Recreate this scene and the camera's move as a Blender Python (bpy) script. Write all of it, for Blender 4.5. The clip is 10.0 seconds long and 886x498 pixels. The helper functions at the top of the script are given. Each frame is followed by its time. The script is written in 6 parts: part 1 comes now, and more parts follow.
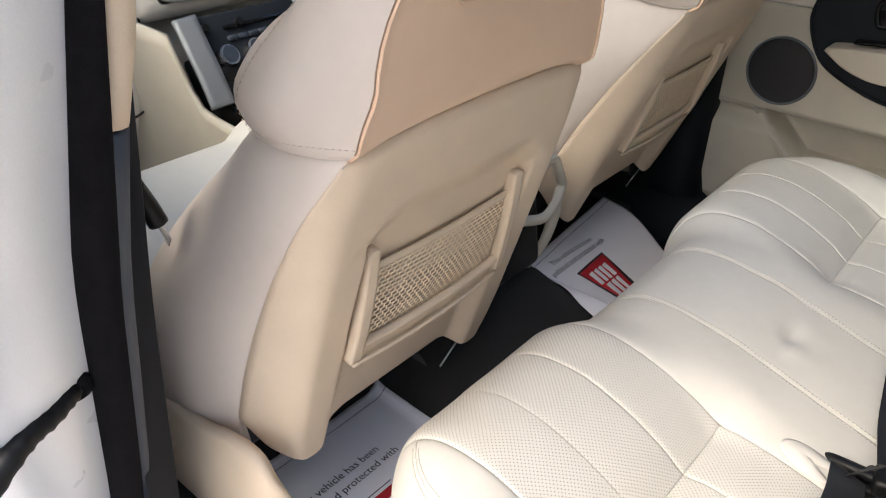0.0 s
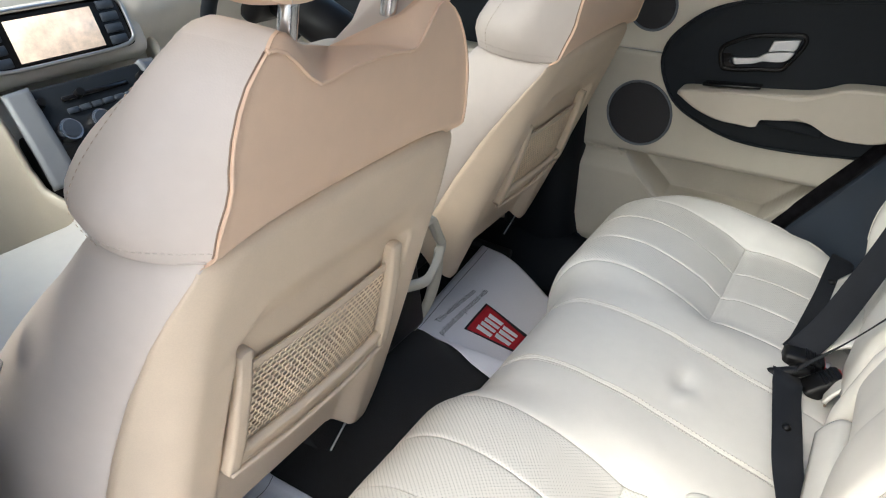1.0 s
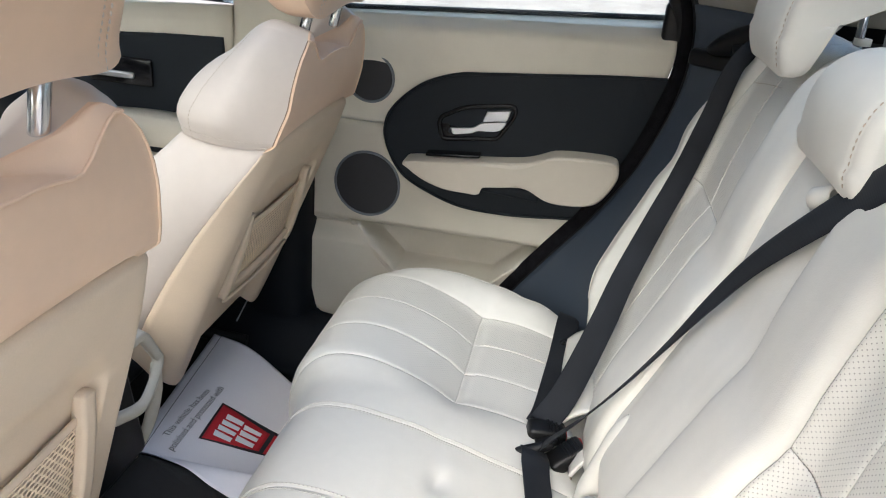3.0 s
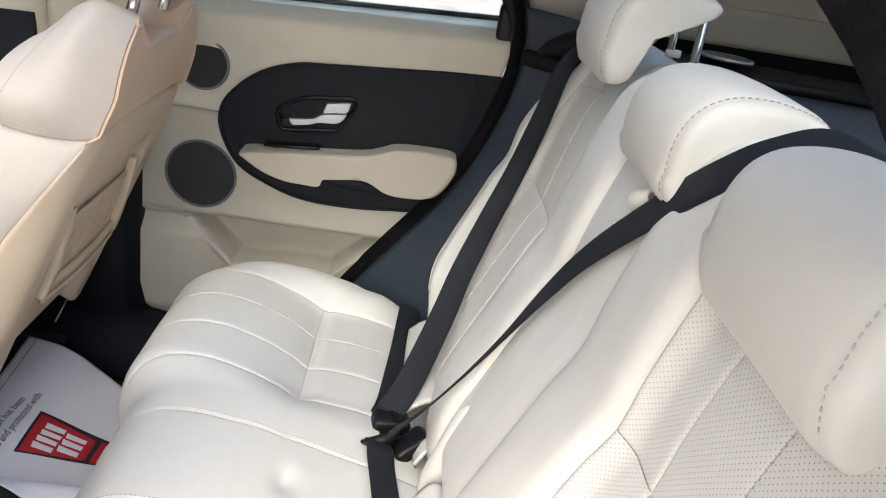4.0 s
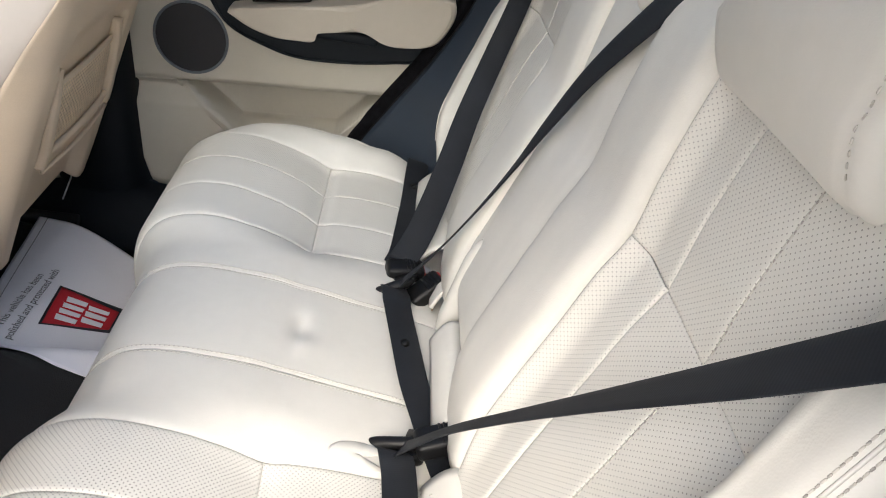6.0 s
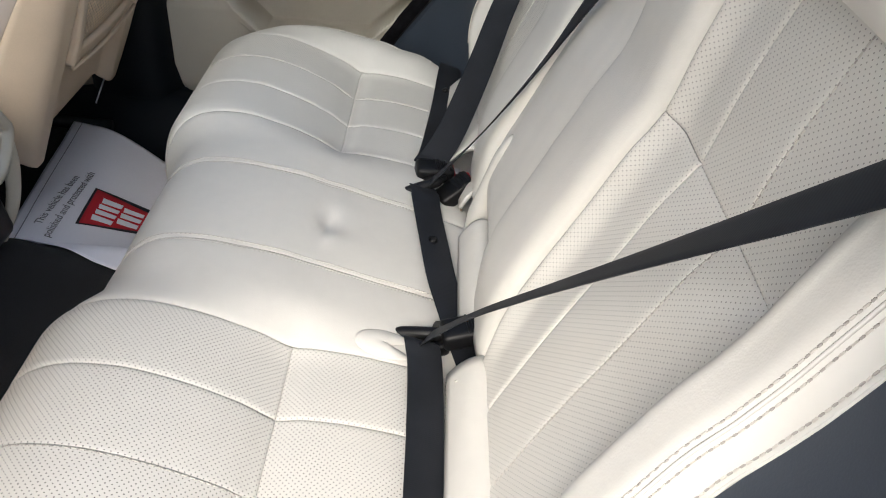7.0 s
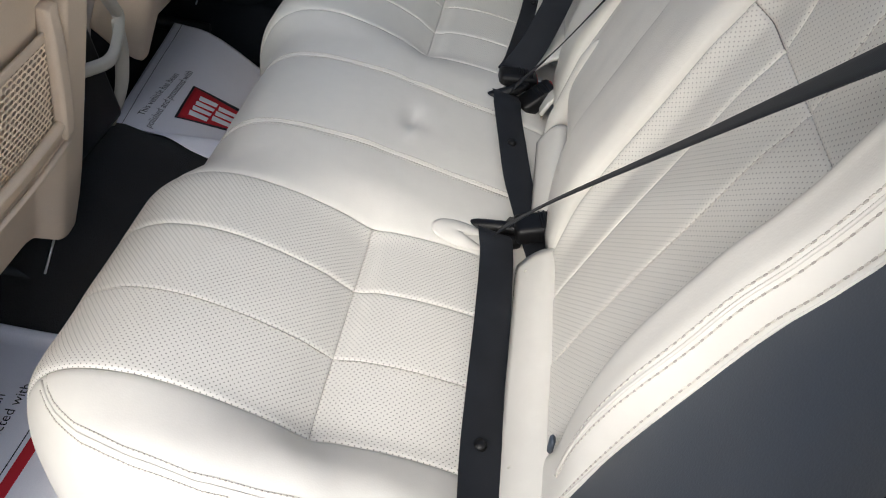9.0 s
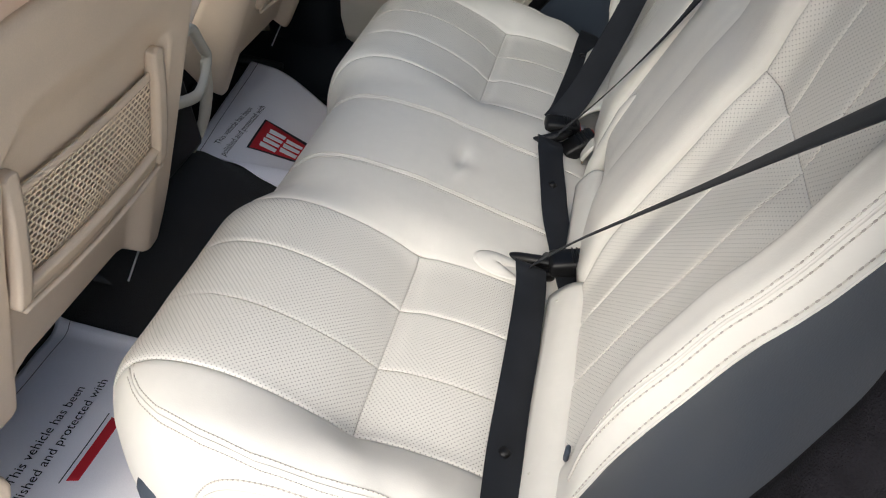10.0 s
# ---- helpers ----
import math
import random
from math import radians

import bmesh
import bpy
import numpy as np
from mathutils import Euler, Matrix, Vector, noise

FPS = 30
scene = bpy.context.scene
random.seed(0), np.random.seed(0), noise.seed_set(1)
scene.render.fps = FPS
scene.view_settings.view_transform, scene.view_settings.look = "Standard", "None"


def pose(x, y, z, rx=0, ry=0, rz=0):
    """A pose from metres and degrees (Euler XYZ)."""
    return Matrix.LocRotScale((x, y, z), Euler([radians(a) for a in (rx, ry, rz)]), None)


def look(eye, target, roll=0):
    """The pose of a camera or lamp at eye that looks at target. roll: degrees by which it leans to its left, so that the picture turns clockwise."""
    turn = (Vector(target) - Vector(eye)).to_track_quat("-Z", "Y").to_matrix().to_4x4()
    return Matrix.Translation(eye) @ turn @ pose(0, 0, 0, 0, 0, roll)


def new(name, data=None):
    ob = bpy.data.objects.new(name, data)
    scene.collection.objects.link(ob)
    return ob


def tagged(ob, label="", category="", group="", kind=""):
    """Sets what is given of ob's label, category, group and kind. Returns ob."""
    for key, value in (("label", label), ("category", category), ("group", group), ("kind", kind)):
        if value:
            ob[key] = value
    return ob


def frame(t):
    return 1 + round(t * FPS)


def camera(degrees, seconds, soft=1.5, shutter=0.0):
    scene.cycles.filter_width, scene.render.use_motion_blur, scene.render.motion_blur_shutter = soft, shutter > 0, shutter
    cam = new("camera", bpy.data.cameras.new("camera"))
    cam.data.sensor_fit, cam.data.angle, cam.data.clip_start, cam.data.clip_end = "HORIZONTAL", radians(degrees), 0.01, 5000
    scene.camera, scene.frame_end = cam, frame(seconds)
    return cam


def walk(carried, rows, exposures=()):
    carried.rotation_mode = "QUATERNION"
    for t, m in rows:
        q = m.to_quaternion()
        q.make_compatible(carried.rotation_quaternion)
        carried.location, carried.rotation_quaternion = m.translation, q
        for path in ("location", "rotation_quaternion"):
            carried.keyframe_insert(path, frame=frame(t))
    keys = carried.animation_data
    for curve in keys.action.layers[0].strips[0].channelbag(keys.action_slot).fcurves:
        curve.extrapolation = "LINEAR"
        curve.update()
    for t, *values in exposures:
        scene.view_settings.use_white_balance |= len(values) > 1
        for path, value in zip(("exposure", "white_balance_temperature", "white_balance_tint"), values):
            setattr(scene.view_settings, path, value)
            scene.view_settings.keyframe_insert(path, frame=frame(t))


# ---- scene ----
cam = camera(61.0, 10.0, 1.05)
PATH = [
    (0, (-0.956, 0.112, 0.973), (0.34, 1.216, -0.077), 1.0),
    (0.5, (-0.921, 0.141, 0.979), (0.482, 1.15, -0.027), 0.8),
    (1, (-0.899, 0.152, 0.985), (0.622, 1.033, 0.031), 1.2),
    (1.5, (-0.874, 0.159, 1.005), (0.785, 0.856, 0.133), 2.0),
    (1.8, (-0.853, 0.161, 1.012), (0.856, 0.776, 0.175), 2.3),
    (2, (-0.837, 0.164, 1.008), (0.905, 0.706, 0.187), 2.5),
    (2.2, (-0.827, 0.166, 1.01), (0.935, 0.652, 0.198), 2.74),
    (3.3, (-0.768, 0.18, 1.021), (1.046, 0.353, 0.195), 6.8),
    (3.5, (-0.767, 0.182, 1.018), (1.055, 0.261, 0.197), 8.0),
    (4, (-0.781, 0.189, 1.034), (1.044, 0.039, 0.23), 10.3),
    (4.5, (-0.782, 0.187, 1.032), (1.038, -0.04, 0.234), 9.7),
    (5, (-0.783, 0.184, 1.008), (1.001, -0.035, 0.131), 8.6),
    (5.5, (-0.787, 0.175, 0.985), (0.946, -0.012, 0.004), 7.7),
    (5.7, (-0.784, 0.172, 0.98), (0.926, 0.003, -0.043), 7.2),
    (6.8, (-0.797, 0.162, 0.929), (0.798, 0.078, -0.274), 6.1),
    (7, (-0.804, 0.158, 0.924), (0.769, 0.092, -0.31), 5.9),
    (7.5, (-0.817, 0.159, 0.908), (0.705, 0.129, -0.39), 5.6),
    (8, (-0.827, 0.156, 0.901), (0.651, 0.165, -0.446), 5.4),
    (8.5, (-0.84, 0.154, 0.894), (0.605, 0.202, -0.487), 5.3),
    (9, (-0.867, 0.154, 0.904), (0.587, 0.266, -0.464), 5.1),
    (9.5, (-0.911, 0.148, 0.931), (0.568, 0.334, -0.402), 4.9),
    (10, (-0.941, 0.135, 0.959), (0.554, 0.392, -0.344), 4.6),
]
EXPOSURES = [(0.0, 1.40, 6200, 8), (0.5, 1.49, 6000, 6), (1.0, 1.57, 5850, 4), (2.0, 1.76, 5700, 4), (3.5, 1.86, 5850, 6), (4.5, 2.00, 5950, 7), (5.5, 1.80, 5950, 7), (7.5, 1.22, 5800, 6), (8.5, 1.05, 5700, 6), (10.0, 1.06, 5850, 6)]
walk(cam, [(t, look(eye, target, roll)) for t, eye, target, roll in PATH], EXPOSURES)

# ---- world, sun and exposure ----
world = bpy.data.worlds.new("sky")
scene.world = world
world.use_nodes = True
wn = world.node_tree.nodes
sky = wn.new("ShaderNodeTexSky")
sky.sky_type, sky.sun_disc = "NISHITA", False
sky.sun_elevation, sky.sun_rotation = radians(44), radians(-77)
sky.air_density, sky.dust_density, sky.ozone_density = 1.0, 6.0, 1.0
world.node_tree.links.new(sky.outputs[0], wn["Background"].inputs[0])
wn["Background"].inputs[1].default_value = 0.15
sun = new("sun", bpy.data.lights.new("sun", "SUN"))
sun.data.energy, sun.data.angle, sun.data.color = 0.16, radians(75), (1.0, 0.985, 0.965)
sun.matrix_world = look((-3.5, 0.80, 3.97), (0, 0, 0.5))


# ---- materials ----
def nodes_of(name):
    m = bpy.data.materials.new(name)
    m.use_nodes = True
    nt = m.node_tree
    return m, nt, nt.nodes["Principled BSDF"]


def add(nt, kind, **values):
    n = nt.nodes.new(kind)
    for key, value in values.items():
        n.inputs[key.replace("_", " ")].default_value = value
    return n


def coords(nt, which="Object"):
    return nt.nodes.new("ShaderNodeTexCoord").outputs[which]


def noise_tex(nt, vec, scale, detail=3.0, rough=0.55):
    n = add(nt, "ShaderNodeTexNoise", Scale=scale, Detail=detail, Roughness=rough)
    nt.links.new(vec, n.inputs["Vector"])
    return n.outputs["Fac"]


def math_node(nt, op, a, b=None):
    n = nt.nodes.new("ShaderNodeMath")
    n.operation = op
    for i, v in enumerate((a, b)):
        if v is None:
            continue
        if isinstance(v, (int, float)):
            n.inputs[i].default_value = v
        else:
            nt.links.new(v, n.inputs[i])
    return n.outputs[0]


def ramp(nt, fac, stops):
    n = nt.nodes.new("ShaderNodeValToRGB")
    e = n.color_ramp.elements
    while len(e) < len(stops):
        e.new(0.5)
    for el, (p, c) in zip(e, stops):
        el.position, el.color = p, (*c, 1)
    nt.links.new(fac, n.inputs[0])
    return n.outputs[0]


def mix_colour(nt, fac, a, b, mode="MIX"):
    n = nt.nodes.new("ShaderNodeMix")
    n.data_type, n.blend_type = "RGBA", mode
    for i, v in ((0, fac), (6, a), (7, b)):
        if isinstance(v, (int, float)):
            n.inputs[i].default_value = v
        elif isinstance(v, tuple):
            n.inputs[i].default_value = (*v, 1)
        else:
            nt.links.new(v, n.inputs[i])
    return n.outputs[2]


def bump(nt, bsdf, height, strength, distance):
    n = add(nt, "ShaderNodeBump", Strength=strength, Distance=distance)
    nt.links.new(height, n.inputs["Height"])
    nt.links.new(n.outputs[0], bsdf.inputs["Normal"])


def tone(c, k):
    return tuple(min(1.0, v * k) for v in c)


def plain(name, colour, rough=0.5, metal=0.0, spread=0.06, scale=9.0, grain=600.0, relief=0.15, depth=0.0004, coat=0.0, gloss=0.5):
    """A surface with soft blotches, fine grain and a fine relief."""
    m, nt, b = nodes_of(name)
    vec = coords(nt)
    big = noise_tex(nt, vec, scale, 4)
    fine = noise_tex(nt, vec, grain, 2)
    base = ramp(nt, big, [(0.3, tone(colour, 1 - spread)), (0.7, tone(colour, 1 + spread))])
    col = mix_colour(nt, 0.12, base, ramp(nt, fine, [(0.35, tone(colour, 0.8)), (0.65, tone(colour, 1.15))]))
    nt.links.new(col, b.inputs["Base Color"])
    nt.links.new(math_node(nt, "ADD", math_node(nt, "MULTIPLY", big, 0.16), rough - 0.08), b.inputs["Roughness"])
    b.inputs["Metallic"].default_value = metal
    b.inputs["Specular IOR Level"].default_value = gloss
    b.inputs["Coat Weight"].default_value = coat
    b.inputs["Coat Roughness"].default_value = 0.06
    if relief:
        bump(nt, b, fine, relief, depth)
    return m


def leather(name, colour, perforated=False, rough=0.46, hole=0.105, depth=0.14):
    """Grained hide; perforated hide has a staggered lattice of small punched holes."""
    m, nt, b = nodes_of(name)
    vec = coords(nt)
    big = noise_tex(nt, vec, 6.0, 4)
    mid = noise_tex(nt, vec, 55.0, 3)
    cells = add(nt, "ShaderNodeTexVoronoi", Scale=620.0)
    nt.links.new(vec, cells.inputs["Vector"])
    base = ramp(nt, big, [(0.3, tone(colour, 0.935)), (0.72, tone(colour, 1.035))])
    col = mix_colour(nt, 0.25, base, ramp(nt, mid, [(0.35, tone(colour, 0.94)), (0.65, tone(colour, 1.03))]))
    height = math_node(nt, "ADD", math_node(nt, "MULTIPLY", cells.outputs["Distance"], 0.25), math_node(nt, "MULTIPLY", mid, 0.9))
    if perforated:
        uv = nt.nodes.new("ShaderNodeSeparateXYZ")
        nt.links.new(coords(nt, "UV"), uv.inputs[0])
        dots = None
        for shift in (0.0, 0.5):
            fx = math_node(nt, "SUBTRACT", math_node(nt, "FRACT", math_node(nt, "ADD", math_node(nt, "MULTIPLY", uv.outputs[0], 168.0), shift)), 0.5)
            fy = math_node(nt, "SUBTRACT", math_node(nt, "FRACT", math_node(nt, "ADD", math_node(nt, "MULTIPLY", uv.outputs[1], 168.0), shift)), 0.5)
            r = math_node(nt, "SQRT", math_node(nt, "ADD", math_node(nt, "MULTIPLY", fx, fx), math_node(nt, "MULTIPLY", fy, fy)))
            d = math_node(nt, "LESS_THAN", r, hole)
            dots = d if dots is None else math_node(nt, "MAXIMUM", dots, d)
        col = mix_colour(nt, dots, col, tone(colour, depth))
        height = math_node(nt, "SUBTRACT", height, math_node(nt, "MULTIPLY", dots, 1.2))
    nt.links.new(col, b.inputs["Base Color"])
    nt.links.new(math_node(nt, "ADD", math_node(nt, "MULTIPLY", mid, 0.14), rough - 0.07), b.inputs["Roughness"])
    b.inputs["Specular IOR Level"].default_value = 0.42
    bump(nt, b, height, 0.35, 0.0006)
    return m


def webbing(name, colour):
    """Woven belt: fine ribs across, a smooth selvedge on both edges."""
    m, nt, b = nodes_of(name)
    uv = nt.nodes.new("ShaderNodeSeparateXYZ")
    nt.links.new(coords(nt, "UV"), uv.inputs[0])
    rib = math_node(nt, "SINE", math_node(nt, "MULTIPLY", uv.outputs[1], 2600.0))
    warp = math_node(nt, "SINE", math_node(nt, "MULTIPLY", uv.outputs[0], 1500.0))
    big = noise_tex(nt, coords(nt), 14.0, 3)
    col = ramp(nt, big, [(0.3, tone(colour, 0.8)), (0.7, tone(colour, 1.2))])
    nt.links.new(col, b.inputs["Base Color"])
    b.inputs["Roughness"].default_value = 0.62
    b.inputs["Specular IOR Level"].default_value = 0.16
    b.inputs["Sheen Weight"].default_value = 0.02
    bump(nt, b, math_node(nt, "ADD", rib, math_node(nt, "MULTIPLY", warp, 0.4)), 0.10, 0.0002)
    return m


def carpet(name, colour):
    m, nt, b = nodes_of(name)
    vec = coords(nt)
    tuft = noise_tex(nt, vec, 420.0, 4, 0.7)
    big = noise_tex(nt, vec, 12.0, 4)
    col = mix_colour(nt, 0.5, ramp(nt, tuft, [(0.3, tone(colour, 0.45)), (0.75, tone(colour, 1.7))]), ramp(nt, big, [(0.3, tone(colour, 0.7)), (0.7, tone(colour, 1.3))]))
    nt.links.new(col, b.inputs["Base Color"])
    b.inputs["Roughness"].default_value = 0.95
    b.inputs["Sheen Weight"].default_value = 0.05
    bump(nt, b, tuft, 0.9, 0.003)
    return m


def pane_glass(name, tint=(0.92, 0.95, 0.94)):
    m, nt, b = nodes_of(name)
    out = nt.nodes["Material Output"]
    clear = nt.nodes.new("ShaderNodeBsdfTransparent")
    clear.inputs[0].default_value = (*tint, 1)
    gloss = nt.nodes.new("ShaderNodeBsdfGlossy")
    gloss.inputs["Roughness"].default_value = 0.02
    fres = add(nt, "ShaderNodeFresnel", IOR=1.45)
    mixer = nt.nodes.new("ShaderNodeMixShader")
    nt.links.new(fres.outputs[0], mixer.inputs[0])
    nt.links.new(clear.outputs[0], mixer.inputs[1])
    nt.links.new(gloss.outputs[0], mixer.inputs[2])
    nt.links.new(mixer.outputs[0], out.inputs["Surface"])
    return m


IVORY = (0.665, 0.645, 0.592)
M_LEATHER = leather("ivory_leather", IVORY)
M_PERF = leather("perforated_ivory_leather", IVORY, True)
M_REST = leather("softly_perforated_ivory_leather", IVORY, True, 0.46, 0.098, 0.42)
M_FINE = leather("finely_perforated_ivory_leather", IVORY, True, 0.46, 0.085, 0.45)
# one seat leather in two copies; this one has warm light in its colour
M_SEAT_WARMLIT = leather("almond_leather", (0.73, 0.54, 0.39))
# the same leather for the sides, with cooler daylight in its colour
M_SIDE = leather("almond_leather_daylit", (0.605, 0.540, 0.482))
M_ARM = leather("beige_leather", (0.50, 0.452, 0.376))
M_PIPE = plain("leather_piping", (0.50, 0.41, 0.32), 0.5)
M_HOLE = plain("needle_hole", (0.40, 0.375, 0.34), 0.9)
# dark line colour: shade in seam creases and flap edges, put into thin tubes
M_CREASE = plain("crease_shade", (0.27, 0.20, 0.145), 0.7)
M_THREAD = plain("ivory_thread", (0.60, 0.57, 0.51), 0.7)
M_SHELL = plain("almond_plastic", (0.635, 0.522, 0.392), 0.5, relief=0.3, depth=0.0003)
M_TRIM = plain("ivory_plastic", (0.545, 0.508, 0.425), 0.5, relief=0.35, depth=0.0003)
M_POCKETNET = plain("almond_netting", (0.80, 0.66, 0.48), 0.75, spread=0.1, scale=40, grain=900, relief=0.5, depth=0.0006)
M_DARK = plain("slate_plastic", (0.0095, 0.0128, 0.0172), 0.6, relief=0.45, depth=0.0004, gloss=0.25)
M_SILL = plain("navy_black_plastic", (0.0046, 0.0062, 0.0088), 0.55, relief=0.4, depth=0.0004, gloss=0.25)
M_SLATE = plain("slate_grey_plastic", (0.036, 0.047, 0.066), 0.5, relief=0.45, depth=0.0004, gloss=0.5)
M_BLACK = plain("black_plastic", (0.005, 0.005, 0.0055), 0.45, gloss=0.3)
M_GLOSSBLACK = plain("gloss_black", (0.006, 0.006, 0.007), 0.12, relief=0.0, gloss=0.28)
M_RUBBER = plain("black_flocked_rubber", (0.008, 0.0075, 0.009), 0.9, spread=0.4, scale=60, grain=900, relief=0.9, depth=0.0015, gloss=0.08)
M_BELT = webbing("slate_webbing", (0.0135, 0.0152, 0.0190))
M_CARPET = carpet("charcoal_carpet", (0.0145, 0.0135, 0.013))
M_CHROME = plain("polished_steel", (0.62, 0.62, 0.63), 0.22, 1.0, relief=0.0)
M_SATIN = plain("satin_aluminium", (0.56, 0.57, 0.58), 0.34, 1.0, relief=0.1)
M_SILVER = plain("silver_paint", (0.17, 0.185, 0.205), 0.5, 0.4, relief=0.1)
M_GRILLE = plain("speaker_cloth", (0.028, 0.028, 0.031), 0.7, grain=1500, relief=0.8, depth=0.0008)
M_PAPER = plain("white_paper", (0.90, 0.88, 0.91), 0.8, spread=0.02, relief=0.1)
M_INK = plain("black_ink", (0.03, 0.03, 0.035), 0.8, relief=0.0)
M_REDINK = plain("red_ink", (0.52, 0.018, 0.03), 0.7, relief=0.0)
M_RED = plain("red_plastic", (0.55, 0.02, 0.02), 0.35)
M_PAINT = plain("white_car_paint", (0.80, 0.81, 0.83), 0.3, spread=0.02, relief=0.0, coat=0.8)
# brighter copy of the ivory plastic: window light painted into the door top
M_TRIM_LIT = plain("ivory_plastic_lit", (0.70, 0.655, 0.555), 0.5, relief=0.35, depth=0.0003)
M_HEAD = plain("ivory_headliner", (0.62, 0.58, 0.50), 0.9, grain=900, relief=0.5, depth=0.0008)
M_GLASS = pane_glass("clear_glass")
# tint sets how much light the added roof pane lets through
M_TINTED = pane_glass("tinted_glass", (0.68, 0.70, 0.71))
M_SCREEN = plain("lit_display", (0.72, 0.55, 0.42), 0.2, spread=0.3, scale=30, relief=0.0)
# made-up warm tone for unseen ground, to bounce warm light inside
M_BOUNCE = plain("warm_bounce_ground", (0.38, 0.33, 0.285), 0.9, spread=0.2, scale=1.5, grain=120, relief=0.6, depth=0.004)

for node in M_SCREEN.node_tree.nodes:
    if node.type == "BSDF_PRINCIPLED":
        M_SCREEN.node_tree.links.new(node.inputs["Base Color"].links[0].from_socket, node.inputs["Emission Color"])
        node.inputs["Emission Strength"].default_value = 0.3


# ---- building helpers ----
def make_mesh(name, verts, faces, mat, uvs=None, smooth=True):
    me = bpy.data.meshes.new(name)
    me.from_pydata([tuple(map(float, v)) for v in verts], [], [tuple(int(i) for i in f) for f in faces])
    if uvs is not None:
        layer = me.uv_layers.new(name="UVMap")
        idx = np.empty(len(me.loops), dtype=np.int32)
        me.loops.foreach_get("vertex_index", idx)
        layer.data.foreach_set("uv", np.asarray(uvs, dtype=np.float32)[idx].ravel())
    if smooth:
        me.polygons.foreach_set("use_smooth", [True] * len(me.polygons))
    me.materials.append(mat)
    me.update()
    return me


def hang(ob, parent, label=""):
    if parent is not None:
        ob.parent = parent
    if label:
        ob["label"] = label
    return ob


def part(name, bm, mat, parent=None, label="", smooth=True):
    """Links a bmesh as one mesh object under a thing or under a part."""
    me = bpy.data.meshes.new(name)
    bmesh.ops.recalc_face_normals(bm, faces=bm.faces)
    bm.to_mesh(me)
    bm.free()
    me.polygons.foreach_set("use_smooth", [smooth] * len(me.polygons))
    me.materials.append(mat)
    return hang(new(name, me), parent, label)


def thing(name, label, category, place=(0, 0, 0), group="", kind=""):
    ob = new(name)
    ob.location = place
    return tagged(ob, label, category, group, kind)


def spline(points, n):
    """A smooth curve of n points through the given ones, evenly spaced by index."""
    p = np.asarray(points, float)
    q = np.vstack([2 * p[0] - p[1], p, 2 * p[-1] - p[-2]])
    return np.array([at_index(q, t) for t in np.linspace(0, len(p) - 1, n)])


def at_index(q, t):
    i = min(int(t), len(q) - 4)
    f = t - i
    a, b, c, d = q[i], q[i + 1], q[i + 2], q[i + 3]
    return 0.5 * (2 * b + (c - a) * f + (2 * a - 5 * b + 4 * c - d) * f * f + (3 * b - a - 3 * c + d) * f ** 3)


def ease(x):
    x = np.clip(x, 0.0, 1.0)
    return x * x * (3 - 2 * x)


def surf_arrays(grid, depth, flip):
    nu, nv, _ = grid.shape
    du, dv = np.gradient(grid, axis=0), np.gradient(grid, axis=1)
    nor = np.cross(du, dv)
    nor /= np.linalg.norm(nor, axis=2, keepdims=True) + 1e-9
    if flip:
        nor = -nor
    lu = np.concatenate([[0], np.cumsum(np.linalg.norm(np.diff(grid[:, nv // 2], axis=0), axis=1))])
    lv = np.concatenate([[0], np.cumsum(np.linalg.norm(np.diff(grid[nu // 2], axis=0), axis=1))])
    uv = np.stack(np.meshgrid(lu, lv, indexing="ij"), axis=2).reshape(-1, 2)
    front = grid.reshape(-1, 3)
    ids = np.arange(nu * nv).reshape(nu, nv)
    a, b, c, d = ids[:-1, :-1].ravel(), ids[1:, :-1].ravel(), ids[1:, 1:].ravel(), ids[:-1, 1:].ravel()
    faces = np.stack([a, d, c, b] if flip else [a, b, c, d], axis=1)
    if not depth:
        return front, faces, uv
    back = (grid - nor * depth).reshape(-1, 3)
    n = nu * nv
    rim = np.concatenate([ids[:, 0], ids[-1, 1:], ids[-2::-1, -1], ids[0, -2:0:-1]])
    nxt = np.roll(rim, -1)
    side = np.stack([nxt, rim, rim + n, nxt + n] if not flip else [rim, nxt, nxt + n, rim + n], axis=1)
    return np.vstack([front, back]), np.vstack([faces, faces[:, ::-1] + n, side]), np.vstack([uv, uv])


def surf(name, grid, mat, parent=None, label="", depth=0.008, flip=False):
    """A curved sheet of the given thickness from a grid of points."""
    v, f, uv = surf_arrays(np.asarray(grid, float), depth, flip)
    return hang(new(name, make_mesh(name, v, f, mat, uv)), parent, label)


